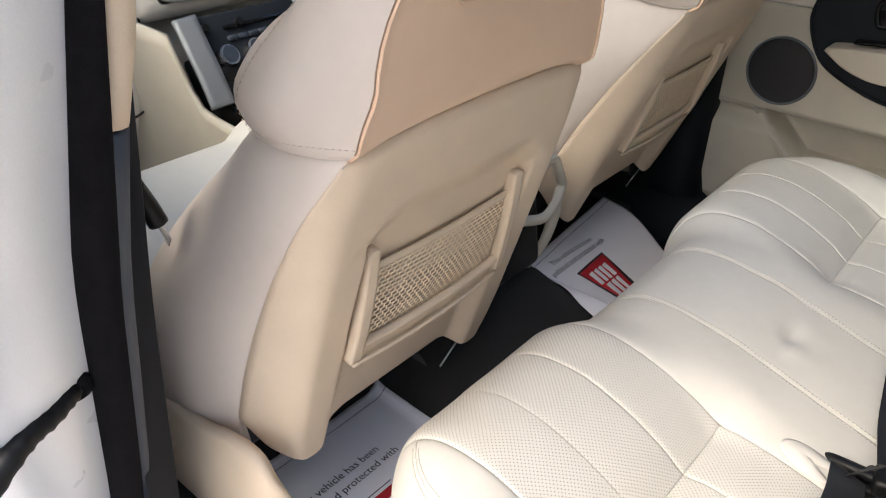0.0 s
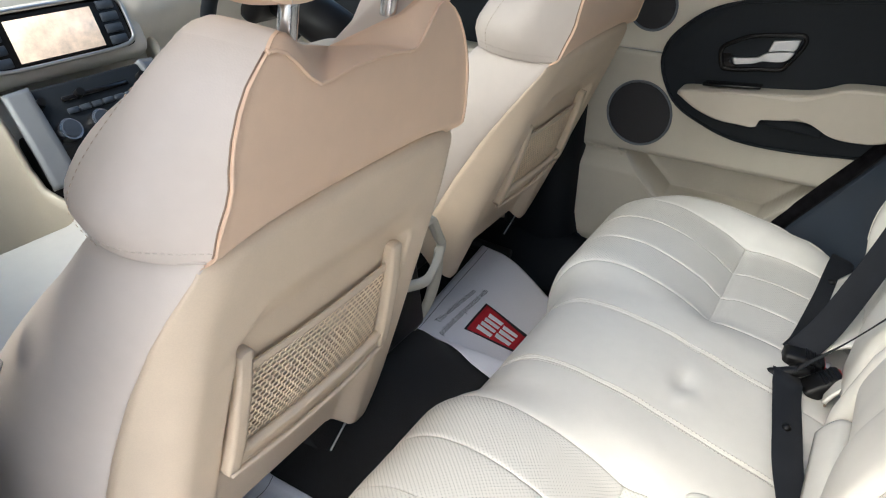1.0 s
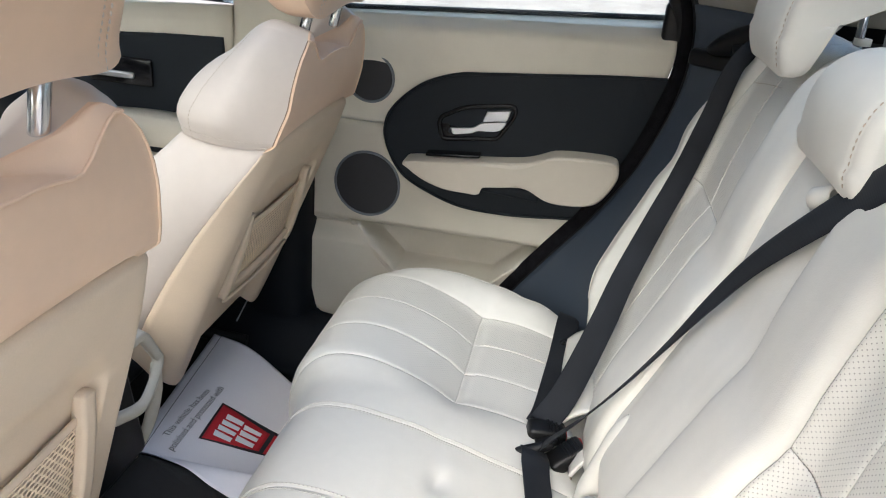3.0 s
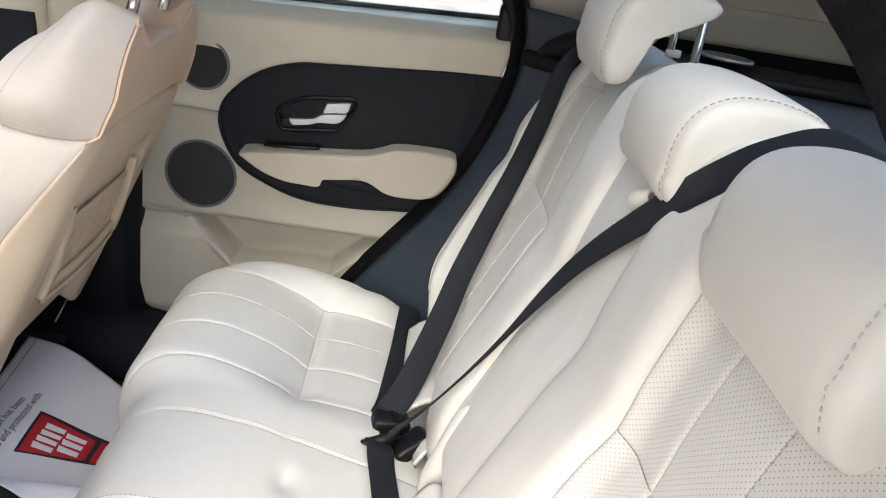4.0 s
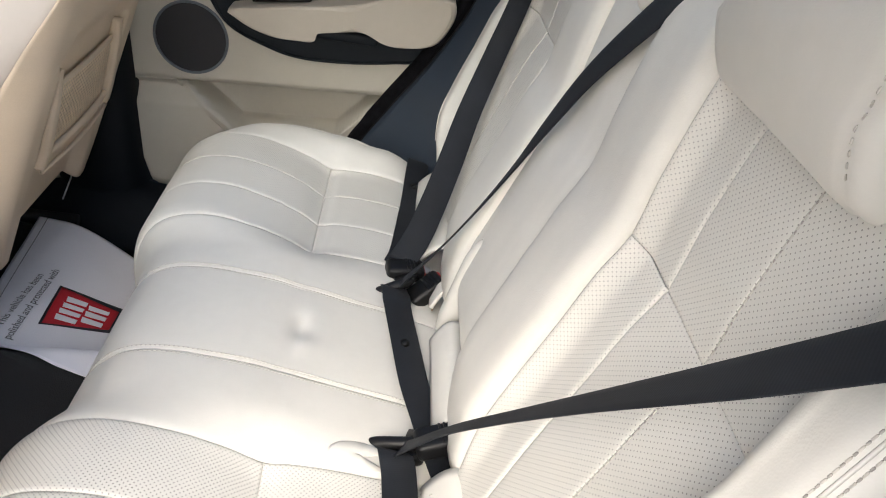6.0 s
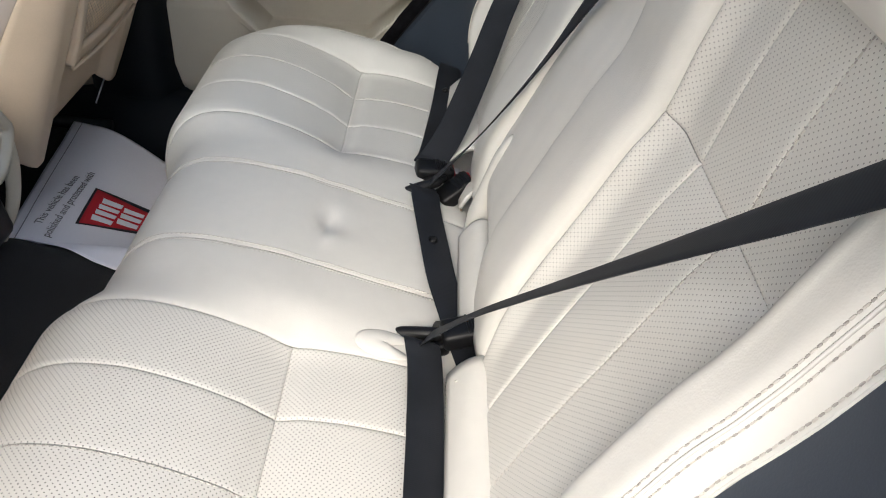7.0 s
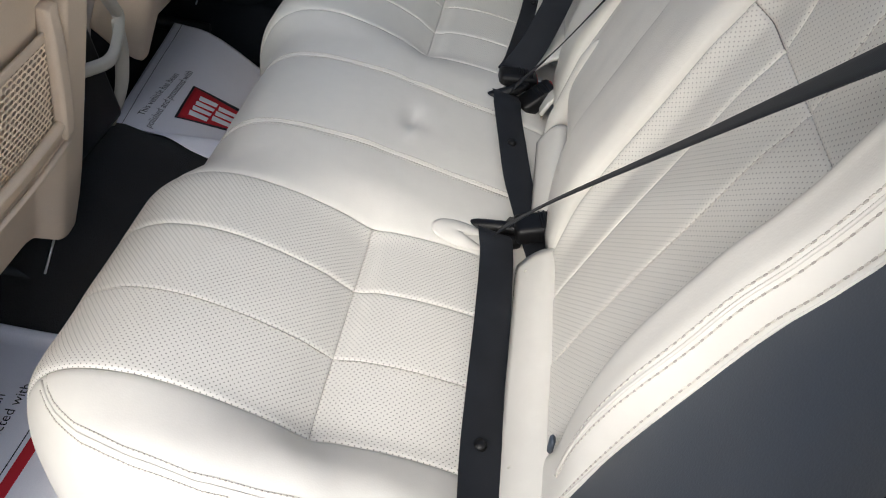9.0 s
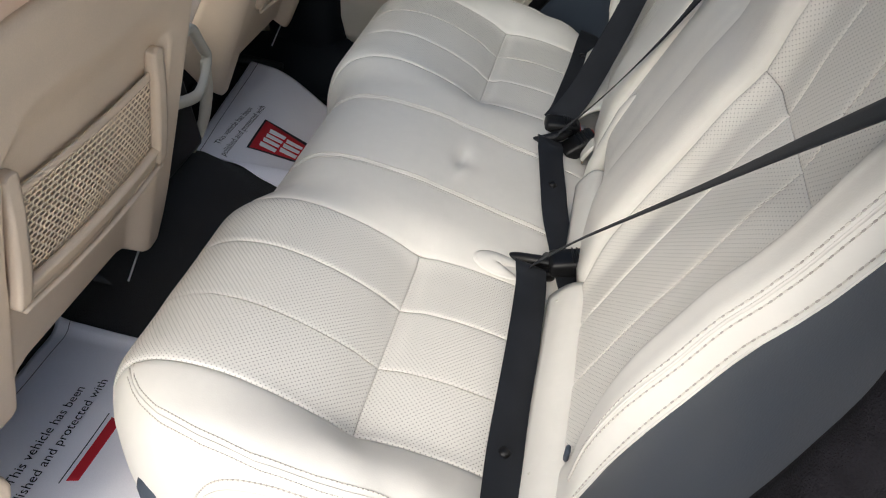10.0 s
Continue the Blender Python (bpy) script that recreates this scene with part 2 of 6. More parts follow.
def tube_arrays(path, radius, sides=10, closed=False):
    p = np.asarray(path, float)
    n = len(p)
    t = np.gradient(p, axis=0) if not closed else np.roll(p, -1, 0) - np.roll(p, 1, 0)
    t /= np.linalg.norm(t, axis=1, keepdims=True) + 1e-9
    ref = np.array([0.31, 0.17, 0.93])
    u = np.cross(t, ref)
    bad = np.linalg.norm(u, axis=1) < 1e-3
    u[bad] = np.cross(t[bad], [1, 0, 0])
    u /= np.linalg.norm(u, axis=1, keepdims=True)
    w = np.cross(t, u)
    r = np.broadcast_to(np.asarray(radius, float), (n,))
    ang = np.linspace(0, 2 * math.pi, sides, endpoint=False)
    v = p[:, None] + r[:, None, None] * (u[:, None] * np.cos(ang)[None, :, None] + w[:, None] * np.sin(ang)[None, :, None])
    f = []
    for i in range(n if closed else n - 1):
        j = (i + 1) % n
        for k in range(sides):
            l = (k + 1) % sides
            f.append((i * sides + k, i * sides + l, j * sides + l, j * sides + k))
    if not closed:
        f.append(tuple(range(sides))[::-1])
        f.append(tuple((n - 1) * sides + k for k in range(sides)))
    return v.reshape(-1, 3), f


def tube(name, path, radius, mat, parent=None, label="", sides=10, closed=False):
    v, f = tube_arrays(path, radius, sides, closed)
    return hang(new(name, make_mesh(name, v, f, mat)), parent, label)


def ribbon(name, path, across, width, mat, parent=None, label="", thick=0.0016):
    """A strap: a thin band along a path, its width along the given directions."""
    p, a = np.asarray(path, float), np.asarray(across, float)
    a = a / np.linalg.norm(a, axis=1, keepdims=True)
    t = np.gradient(p, axis=0)
    t /= np.linalg.norm(t, axis=1, keepdims=True)
    a = a - t * np.sum(a * t, axis=1, keepdims=True)
    a /= np.linalg.norm(a, axis=1, keepdims=True)
    n = np.cross(t, a)
    w = np.broadcast_to(np.asarray(width, float), (len(p),))[:, None] / 2
    s = np.concatenate([[0], np.cumsum(np.linalg.norm(np.diff(p, axis=0), axis=1))])
    ring, uvs = [], []
    for k, o in ((-1.0, 0.3), (-0.94, 1), (-0.5, 1), (0, 1), (0.5, 1), (0.94, 1), (1.0, 0.3), (1.0, -0.3), (0.94, -1), (0, -1), (-0.94, -1), (-1.0, -0.3)):
        ring.append(p + a * w * k + n * thick * 0.5 * o)
        uvs.append(np.stack([(k * w[:, 0]), s], axis=1))
    v = np.stack(ring, axis=1).reshape(-1, 3)
    uv = np.stack(uvs, axis=1).reshape(-1, 2)
    m = len(ring)
    f = [(i * m + k, i * m + (k + 1) % m, (i + 1) * m + (k + 1) % m, (i + 1) * m + k) for i in range(len(p) - 1) for k in range(m)]
    f += [tuple(range(m))[::-1], tuple((len(p) - 1) * m + k for k in range(m))]
    return hang(new(name, make_mesh(name, v, f, mat, uv)), parent, label)


def stitches(name, path, normal, mat, parent, spacing=0.0055, length=0.0042, radius=0.0008, sink=0.0, start=None):
    """A row of thread stitches along a path on a surface."""
    p, nor = np.asarray(path, float), np.asarray(normal, float)
    s = np.concatenate([[0], np.cumsum(np.linalg.norm(np.diff(p, axis=0), axis=1))])
    at = np.arange(spacing / 2 if start is None else start, s[-1] - length / 2, spacing)
    verts, faces = [], []
    for c in at:
        ends = [np.array([np.interp(c + d, s, p[:, k]) for k in range(3)]) for d in (-length / 2, 0, length / 2)]
        n = np.array([np.interp(c, s, nor[:, k]) for k in range(3)])
        n /= np.linalg.norm(n)
        t = ends[2] - ends[0]
        t /= np.linalg.norm(t) + 1e-9
        w = np.cross(t, n)
        o = len(verts)
        verts += [ends[0] - n * radius * 0.5, ends[2] - n * radius * 0.5]
        for shift in (-0.28, 0.28):
            for k in range(4):
                a = 2 * math.pi * (k + 0.5) / 4
                verts.append(ends[1] + t * length * shift + (w * math.cos(a) + n * math.sin(a)) * radius * 1.2 - n * sink)
        for k in range(4):
            l = (k + 1) % 4
            faces += [(o, o + 2 + l, o + 2 + k), (o + 1, o + 6 + k, o + 6 + l), (o + 2 + k, o + 2 + l, o + 6 + l, o + 6 + k)]
    ob = new(name, make_mesh(name, verts, faces, mat))
    ob["kind"] = "stuff"
    return hang(ob, parent)


def slab(bm, size, at=(0, 0, 0), bevel=0.004, seg=2, turn=None):
    """Adds a bevelled block to a bmesh."""
    m = Matrix.Translation(at) @ (turn if turn is not None else Matrix()) @ Matrix.Diagonal((*size, 1))
    got = bmesh.ops.create_cube(bm, size=1.0, matrix=m)["verts"]
    if bevel:
        edges = list({e for v in got for e in v.link_edges})
        bmesh.ops.bevel(bm, geom=edges, offset=bevel, segments=seg, profile=0.5, affect="EDGES")
    return bm


def block(name, size, at, mat, parent=None, label="", bevel=0.004, seg=2, turn=None):
    return part(name, slab(bmesh.new(), size, at, bevel, seg, turn), mat, parent, label)


def prism_arrays(outline, axis_fn, d0, d1, lip=0.0):
    """A plate: an outline in the plane, thickness from d0 to d1, with an eased rim of size lip."""
    o = np.asarray(outline, float)
    c = o.mean(axis=0)
    n = len(o)
    inner = o + (c - o) / (np.linalg.norm(c - o, axis=1, keepdims=True) + 1e-9) * lip
    rows = [(o, d0), (o, d1 - np.sign(d1 - d0) * lip * 0.7), (o + (inner - o) * 0.35, d1 - np.sign(d1 - d0) * lip * 0.2), (inner, d1)]
    verts = [axis_fn(x, y, d) for ring, d in rows for x, y in ring]
    faces = [(r * n + k, r * n + (k + 1) % n, (r + 1) * n + (k + 1) % n, (r + 1) * n + k) for r in range(3) for k in range(n)]
    faces += [tuple(range(n))[::-1], tuple(3 * n + k for k in range(n))]
    return verts, faces


def plate(name, outline, axis_fn, d0, d1, mat, parent=None, label="", lip=0.003, smooth=False):
    v, f = prism_arrays(outline, axis_fn, d0, d1, lip)
    bm = bmesh.new()
    vs = [bm.verts.new(p) for p in v]
    for face in f:
        bm.faces.new([vs[i] for i in face])
    return part(name, bm, mat, parent, label, smooth)


def ring_path(cx, cy, rx, ry, n, fn):
    return [fn(cx + rx * math.cos(a), cy + ry * math.sin(a)) for a in np.linspace(0, 2 * math.pi, n, endpoint=False)]


# ---- rear bench: cushion ----
# profiles from the bite line forward and down the front, as (y, z)
PAD = np.array([(.045, .238), (.09, .262), (.15, .283), (.21, .296), (.262, .300), (.29, .298), (.325, .321), (.38, .347), (.44, .363), (.50, .359), (.545, .330), (.572, .275), (.578, .20), (.572, .10), (.56, .04)])
MID = np.array([(.045, .238), (.09, .266), (.15, .287), (.21, .304), (.262, .320), (.29, .327), (.325, .338), (.37, .346), (.42, .352), (.475, .346), (.515, .315), (.540, .265), (.548, .20), (.545, .10), (.53, .04)])
WING = np.array([(.045, .232), (.09, .258), (.15, .290), (.21, .317), (.262, .327), (.29, .336), (.325, .343), (.38, .352), (.44, .359), (.50, .353), (.54, .322), (.564, .270), (.570, .20), (.564, .10), (.552, .04)])


def padded(rows):
    return np.vstack([2 * rows[0] - rows[1], rows, 2 * rows[-1] - rows[-2]])


PADQ, MIDQ, WINGQ = padded(PAD), padded(MID), padded(WING)


def cushion_point(a, s):
    """The cushion's skin at a metres across, s along the profile (0 to 14)."""
    x = abs(a)
    p = at_index(PADQ, s)
    wm = 1 - ease((x - 0.15) / 0.09)
    ww = ease((x - 0.485) / 0.065)
    p = p * (1 - wm) + at_index(MIDQ, s) * wm
    p = p * (1 - ww) + at_index(WINGQ, s) * ww
    y, z = p
    y = 0.05 + (y - 0.05) * (1 - 0.22 * max(0.0, (min(x, 0.60) - 0.47) / 0.12) ** 2.4)
    roll, r = x - 0.55, 0.052
    if roll > 0:
        th = min(roll / r, math.pi / 2)
        x = 0.55 + r * math.sin(th)
        z -= r * (1 - math.cos(th)) + max(0.0, roll - r * math.pi / 2)
    return np.array([math.copysign(x, a), y, z])


SKINS = []


def skin_panel(name, fn, u0, u1, v0, v1, nu, nv, mat, parent, puff=0.006, groove=0.005, reach=0.012, edges=(1, 1, 1, 1), label="", flip=False, extra=None):
    """A padded panel on a skin: puffed in the middle, pulled in along its seams."""
    def steps(a, b, n, span, lo, hi):
        near = [d / span for d in (0.0009, 0.0019, 0.0032, 0.005, 0.0075)]
        f = set(np.round(np.linspace(0, 1, n), 6)) | ({round(x, 6) for x in near} if lo else set()) | ({round(1 - x, 6) for x in near} if hi else set())
        return a + (b - a) * np.array(sorted(f))

    um, vm = (u0 + u1) / 2, (v0 + v1) / 2
    run_u = sum(np.linalg.norm(fn(a, vm) - fn(b, vm)) for a, b in zip(np.linspace(u0, u1, 9)[:-1], np.linspace(u0, u1, 9)[1:]))
    run_v = sum(np.linalg.norm(fn(um, a) - fn(um, b)) for a, b in zip(np.linspace(v0, v1, 17)[:-1], np.linspace(v0, v1, 17)[1:]))
    us, vs = steps(u0, u1, nu, run_u, edges[0], edges[1]), steps(v0, v1, nv, run_v, edges[2], edges[3])
    nu, nv = len(us), len(vs)
    g = np.array([[fn(u, v) for v in vs] for u in us])
    du, dv = np.gradient(g, axis=0), np.gradient(g, axis=1)
    nor = np.cross(du, dv)
    nor /= np.linalg.norm(nor, axis=2, keepdims=True) + 1e-9
    if flip:
        nor = -nor
    lu = np.concatenate([np.zeros((1, nv)), np.cumsum(np.linalg.norm(np.diff(g, axis=0), axis=2), axis=0)])
    lv = np.concatenate([np.zeros((nu, 1)), np.cumsum(np.linalg.norm(np.diff(g, axis=1), axis=2), axis=1)], axis=1)
    lift = np.zeros((nu, nv))
    fu = lu / lu[-1:, :]
    fv = lv / lv[:, -1:]
    swell = np.ones((nu, nv))
    for on, d, w in ((edges[0], lu, fu), (edges[1], lu[-1:] - lu, 1 - fu), (edges[2], lv, fv), (edges[3], lv[:, -1:] - lv, 1 - fv)):
        if on:
            lift -= groove * np.exp(-((d / reach) ** 1.2)) * on
            swell *= np.clip(w * 3.2, 0, 1) ** 0.6
    lift += puff * swell
    if extra is not None:
        lift += np.array([[extra(u, v) for v in vs] for u in us])
    g = g + nor * lift[:, :, None]
    SKINS.append((fn, us, vs, g, nor))
    return surf(name, g, mat, parent, label, depth=0.010, flip=flip), g, nor


bench = thing("rear_seat_cushion", "ivory leather rear bench cushion with perforated stitched panels", "car seat")
ACROSS = [0.212, 0.308, 0.404, 0.502]
T_SEAM = 5.0
FOLDS = [1.3, 1.2, 0.55, 1.4]   # depth of the seams from the middle outwards: folded, folded, stitched, folded


def crinkle(k, amp):
    """Shallow wrinkles in the hide."""
    def f(u, v):
        return amp * (noise.noise(Vector((u * 9 + k, v * 0.9, k))) + 0.5 * noise.noise(Vector((u * 30 + k, v * 2.2, 3 + k))))
    return f


def dimple(u, v):
    d2 = ((u - 0.0) / 0.026) ** 2 + ((v - 4.55) / 0.46) ** 2
    e2 = ((u + 0.030) / 0.020) ** 2 + ((v - 4.28) / 0.42) ** 2
    return -0.0075 * math.exp(-d2) + 0.0042 * math.exp(-e2) + 0.0006 * noise.noise(Vector((u * 14, v, 7)))


for side in (-1, 1):
    for i in range(3):
        u0, u1 = side * ACROSS[i], side * ACROSS[i + 1]
        ends = FOLDS[i], FOLDS[i + 1]
        skin_panel("front_panel", cushion_point, u0, u1, T_SEAM, 13.0, 12, 52, M_PERF if side < 0 else M_FINE, bench, 0.0004, 0.0017, 0.0021, (*ends, 1.3, 0), flip=side < 0, extra=crinkle(i + 3 * side, 0.0009))
        skin_panel("rear_panel", cushion_point, u0, u1, 0.3, T_SEAM, 12, 30, M_PERF if side < 0 else M_FINE, bench, 0.0004, 0.0017, 0.0021, (*ends, 0, 1.3), flip=side < 0, extra=crinkle(i + 5 * side, 0.0008))
    skin_panel("side_bolster", cushion_point, side * 0.502, side * 0.72, 0.3, 13.6, 26, 64, M_LEATHER, bench, 0.002, 0.0026, 0.004, (1, 0, 0, 0), flip=side < 0, extra=crinkle(9 * side, 0.0009))
    skin_panel("inner_panel", cushion_point, side * 0.212, side * 0.088, 0.3, 13.4, 14, 60, M_LEATHER, bench, 0.0012, 0.0020, 0.0045, (1, 0.9, 0, 0), flip=side > 0, extra=crinkle(2 * side, 0.0011))
skin_panel("middle_panel", cushion_point, -0.088, 0.088, 0.3, 13.4, 36, 90, M_LEATHER, bench, 0.0012, 0.0020, 0.0045, (1, 1, 0, 0), extra=dimple)


def on_skin(fn, pts, lift, out=(0, 0, 1)):
    """Points and normals on a skin, lifted off it."""
    path, nor = [], []
    for u, v in pts:
        panel = next((s for s in SKINS if s[0] is fn and min(s[1][0], s[1][-1]) <= u <= max(s[1][0], s[1][-1]) and s[2][0] <= v <= s[2][-1]), None)
        if panel is not None:
            _, us, vs, g, nn = panel
            turn = 1 if us[-1] > us[0] else -1
            i, j = np.interp(u * turn, us * turn, np.arange(len(us))), np.interp(v, vs, np.arange(len(vs)))
            a, b = min(int(i), g.shape[0] - 2), min(int(j), g.shape[1] - 2)
            mixer = lambda m: (m[a, b] * (1 - i + a) + m[a + 1, b] * (i - a)) * (1 - j + b) + (m[a, b + 1] * (1 - i + a) + m[a + 1, b + 1] * (i - a)) * (j - b)
            p, n = mixer(g), mixer(nn)
            n = n if np.dot(n, out) > 0 else -n
            path.append(p + n * min(lift, 0.0006))
            nor.append(n)
            continue
        p = fn(u, v)
        a, b = fn(u + 0.002, v) - fn(u - 0.002, v), fn(u, v + 0.04) - fn(u, v - 0.04)
        n = np.cross(a, b)
        n /= np.linalg.norm(n) + 1e-9
        if np.dot(n, out) < 0:
            n = -n
        path.append(p + n * lift)
        nor.append(n)
    return np.array(path), np.array(nor)


def seam(name, fn, pts, parent, lift=0.001, spacing=0.0055, out=(0, 0, 1), length=0.0040, radius=0.0010):
    p, n = on_skin(fn, pts, lift, out)
    stitches("needle_hole", p, n, M_HOLE, parent, spacing, spacing - length + 0.0012, radius * 1.15, radius * 0.75, spacing)
    return stitches(name, p, n, M_THREAD, parent, spacing, length, radius)


for side in (-1, 1):
    seam("stitching", cushion_point, [(side * (ACROSS[2] + 0.0024), s) for s in np.linspace(0.8, 4.8, 22)], bench, 0.0003, 0.0074, (0, 0, 1), 0.0050, 0.0007)
    seam("stitching", cushion_point, [(side * (ACROSS[2] + 0.0024), s) for s in np.linspace(5.2, 12.2, 44)], bench, 0.0003, 0.0074, (0, 0, 1), 0.0050, 0.0007)
    for d in (-0.0055, 0.0055):
        seam("stitching", cushion_point, [(side * (0.088 + d), s) for s in np.linspace(1.6, 12.2, 60)], bench, 0.0004, 0.0056, (0, 0, 1), 0.0042, 0.0007)
    # curved twin seam on the bolster
    bend = [(side * float(np.interp(t, [2.5, 4.9, 6.7, 7.9, 8.7, 9.3, 9.6, 9.75], [0.578, 0.582, 0.587, 0.586, 0.574, 0.556, 0.534, 0.506])), t) for t in np.linspace(9.74, 2.5, 80)]
    for d in (-0.0065, 0.0065):
        seam("stitching", cushion_point, [(u + side * d * 1.0, v + d * 12) for u, v in bend], bench, 0.0005, 0.0050, (0, 0, 1), 0.0038, 0.0007)
    tube("bolster_welt", on_skin(cushion_point, bend, 0.0002)[0], 0.0012, M_LEATHER, bench, sides=6)
    hem = [(side * 0.616, t) for t in np.linspace(12.0, 1.5, 60)]
    seam("stitching", cushion_point, [(side * 0.604, t) for t in np.linspace(12.0, 1.5, 60)], bench, 0.0045, 0.0056, (side, 0, 0.5))
    tube("hem", on_skin(cushion_point, hem, 0.003, (side, 0, 0.5))[0], 0.0022, M_LEATHER, bench, sides=8)
# cushion core below the hide
part("base", slab(bmesh.new(), (1.16, 0.42, 0.20), (0, 0.31, 0.14), 0.03, 3), M_SLATE, bench)

# leather lip of the near buckle opening
rows = []
for f in np.linspace(0, 1, 9):
    row = []
    for t in np.linspace(-0.30 * math.pi, 1.30 * math.pi, 40):
        reach = 0.66 * (0.04 + 0.96 * f)
        u, v = -0.190 + 0.028 * reach * math.cos(t), 2.6 + 0.95 * reach * math.sin(t)
        fade = math.sin(min(1.0, (t + 0.30 * math.pi) / 0.8, (1.30 * math.pi - t) / 0.8) * math.pi / 2)
        row.append(on_skin(cushion_point, [(u, v)], 0.0)[0][0] + np.array([0, 0, 0.0042 * fade * math.sin(math.pi * min(1.0, 0.25 + 0.80 * f)) - 0.0012]))
    rows.append(row)
surf("buckle_slot", np.array(rows), M_LEATHER, bench, "raised leather lip round a buckle opening", depth=0.002, flip=True)

# ---- rear bench: backrest ----
REST = np.array([(.088, .275), (.072, .33), (.052, .385), (.024, .455), (-.008, .53), (-.032, .588), (-.054, .632), (-.066, .69), (-.084, .76), (-.104, .82), (-.128, .868), (-.160, .890), (-.205, .888), (-.245, .86), (-.262, .78), (-.262, .60)])
RESTQ = padded(REST)
CREASE = 6.0


def rest_point(a, h):
    """The backrest's skin at a metres across, h along the profile (0 to 15)."""
    x = abs(a)
    y, z = at_index(RESTQ, h)
    if a < 0:
        # the near bolster runs straight on where the panels bend at the crease
        y -= float(ease((x - 0.500) / 0.055)) * float(np.interp(h, [5.0, 6.0, 7.0, 8.0, 9.0, 10.5, 12.0], [0.0, 0.003, 0.017, 0.029, 0.030, 0.012, 0.0]))
    out = 0.048 * ease((x - 0.492) / 0.056)                 # outer bolster
    if a > 0:
        out *= 1 - 0.72 * ease((h - 6.8) / 2.4)             # slimmer towards its top, under the belt
    out += 0.026 * ease((0.255 - x) / 0.05)                # inner bolster and centre
    out -= 0.012 * ease((0.105 - x) / 0.035)
    low = ease((h - (0.7 if a < -0.3 else 0.0)) / (3.2 if a < -0.3 else 2.5)) * ease((12.5 - h) / 3.0)
    wide = 0.573 if a < 0 else 0.590
    edge = (0.556 if a < 0 else 0.540) + (wide - (0.556 if a < 0 else 0.540)) * ease((z - 0.29) / 0.24) if h < 8 else wide - (0.03 if a < 0 else 0.05) * ease((h - (8.5 if a < 0 else 7.2)) / 3.0)
    if x > 0.44:
        x = 0.44 + (x - 0.44) * (edge - 0.44) / 0.17
    roll, r = abs(a) - 0.575, 0.03
    if roll > 0:
        th = min(roll / r, math.pi / 2)
        x = x - (roll - r * math.sin(th)) * (edge - 0.44) / 0.17
        out -= r * (1 - math.cos(th)) + max(0.0, roll - r * math.pi / 2)
    return np.array([math.copysign(x, a), y + 0.925 * out * low, z + 0.38 * out * low])


rest = thing("rear_bench_back", "ivory leather rear backrest with perforated panels and side bolsters", "car seat")
PANELS = [0.227, 0.298, 0.390, 0.515]
CREASES = [1.3, 1.2, 0.55, 1.2]
for side in (-1, 1):
    for i in range(3):
        u0, u1 = side * PANELS[i], side * PANELS[i + 1]
        ed = (CREASES[i], CREASES[i + 1])
        skin_panel("lower_panel", rest_point, u0, u1, 0.8, CREASE, 12, 44, M_REST if side < 0 else M_FINE, rest, 0.0005, 0.0018, 0.0023, (*ed, 0, 1.2), flip=side > 0, extra=crinkle(i + side, 0.0008))
        skin_panel("upper_panel", rest_point, u0, u1, CREASE, 12.6, 12, 44, M_REST if side < 0 else M_FINE, rest, 0.0005, 0.0018, 0.0023, (*ed, 1.2, 0), flip=side > 0, extra=crinkle(i - side, 0.0006))
    skin_panel("outer_bolster", rest_point, side * 0.515, side * 0.622, 0.6, 13.2, 30, 60, M_LEATHER, rest, 0.003, 0.003, 0.005, (1, 0, 0, 0), flip=side > 0, extra=crinkle(4 * side, 0.0010))
    skin_panel("inner_bolster", rest_point, side * 0.227, side * 0.085, 0.6, 13.2, 22, 60, M_LEATHER, rest, 0.005, 0.006, 0.010, (1, 1.2, 0, 0), flip=side < 0, extra=crinkle(6 * side, 0.0012))
skin_panel("armrest", rest_point, -0.0875, 0.0875, 1.2, 12.6, 26, 60, M_LEATHER, rest, 0.006, 0.006, 0.010, (1.2, 1.2, 1.5, 0), flip=True, extra=crinkle(2, 0.0012), label="fold-down centre armrest, folded up flush")
part("core", slab(bmesh.new(), (1.12, 0.07, 0.5), (0, -0.20, 0.56), 0.02, 3, Matrix.Rotation(radians(10), 4, "X")), M_SLATE, rest)
for side in (-1, 1):
    for lo, hi, n in ((1.0, 5.8, 40), (6.2, 9.5, 24)):
        seam("stitching", rest_point, [(side * (PANELS[2] + 0.0026), h) for h in np.linspace(lo, hi, n)], rest, 0.0002, 0.0076, (0, 1, 0.3), 0.0052, 0.0007)
    for d in (0.586, 0.595):
        seam("stitching", rest_point, [(side * (d - 0.022 * (1 - ease(h / 4.5))), h) for h in np.linspace(1.5, 11.5, 70)], rest, 0.0002, 0.0080, (0, 1, 0.3), 0.0054, 0.0007)
    tube("bolster_welt", on_skin(rest_point, [(side * (0.5905 - 0.022 * (1 - ease(h / 4.5))), h) for h in np.linspace(1.5, 11.5, 70)], 0.0004, (0, 1, 0.3))[0], 0.0013, M_LEATHER, rest, sides=6)
    seam("stitching", rest_point, [(side * 0.610, h) for h in np.linspace(1.4, 12.0, 70)], rest, 0.0002, 0.0082, (side * 0.6, 1, 0.3), 0.0048, 0.0007)
    tube("hem", on_skin(rest_point, [(side * 0.6145, h) for h in np.linspace(1.2, 12.0, 70)], 0.0001, (side, 0.6, 0.2))[0], 0.0013, M_LEATHER, rest, sides=6)
    tube("hem", on_skin(rest_point, [(side * 0.6185, h) for h in np.linspace(1.2, 12.0, 70)], 0.0002, (side, 0.6, 0.2))[0], 0.0022, M_LEATHER, rest, sides=8)

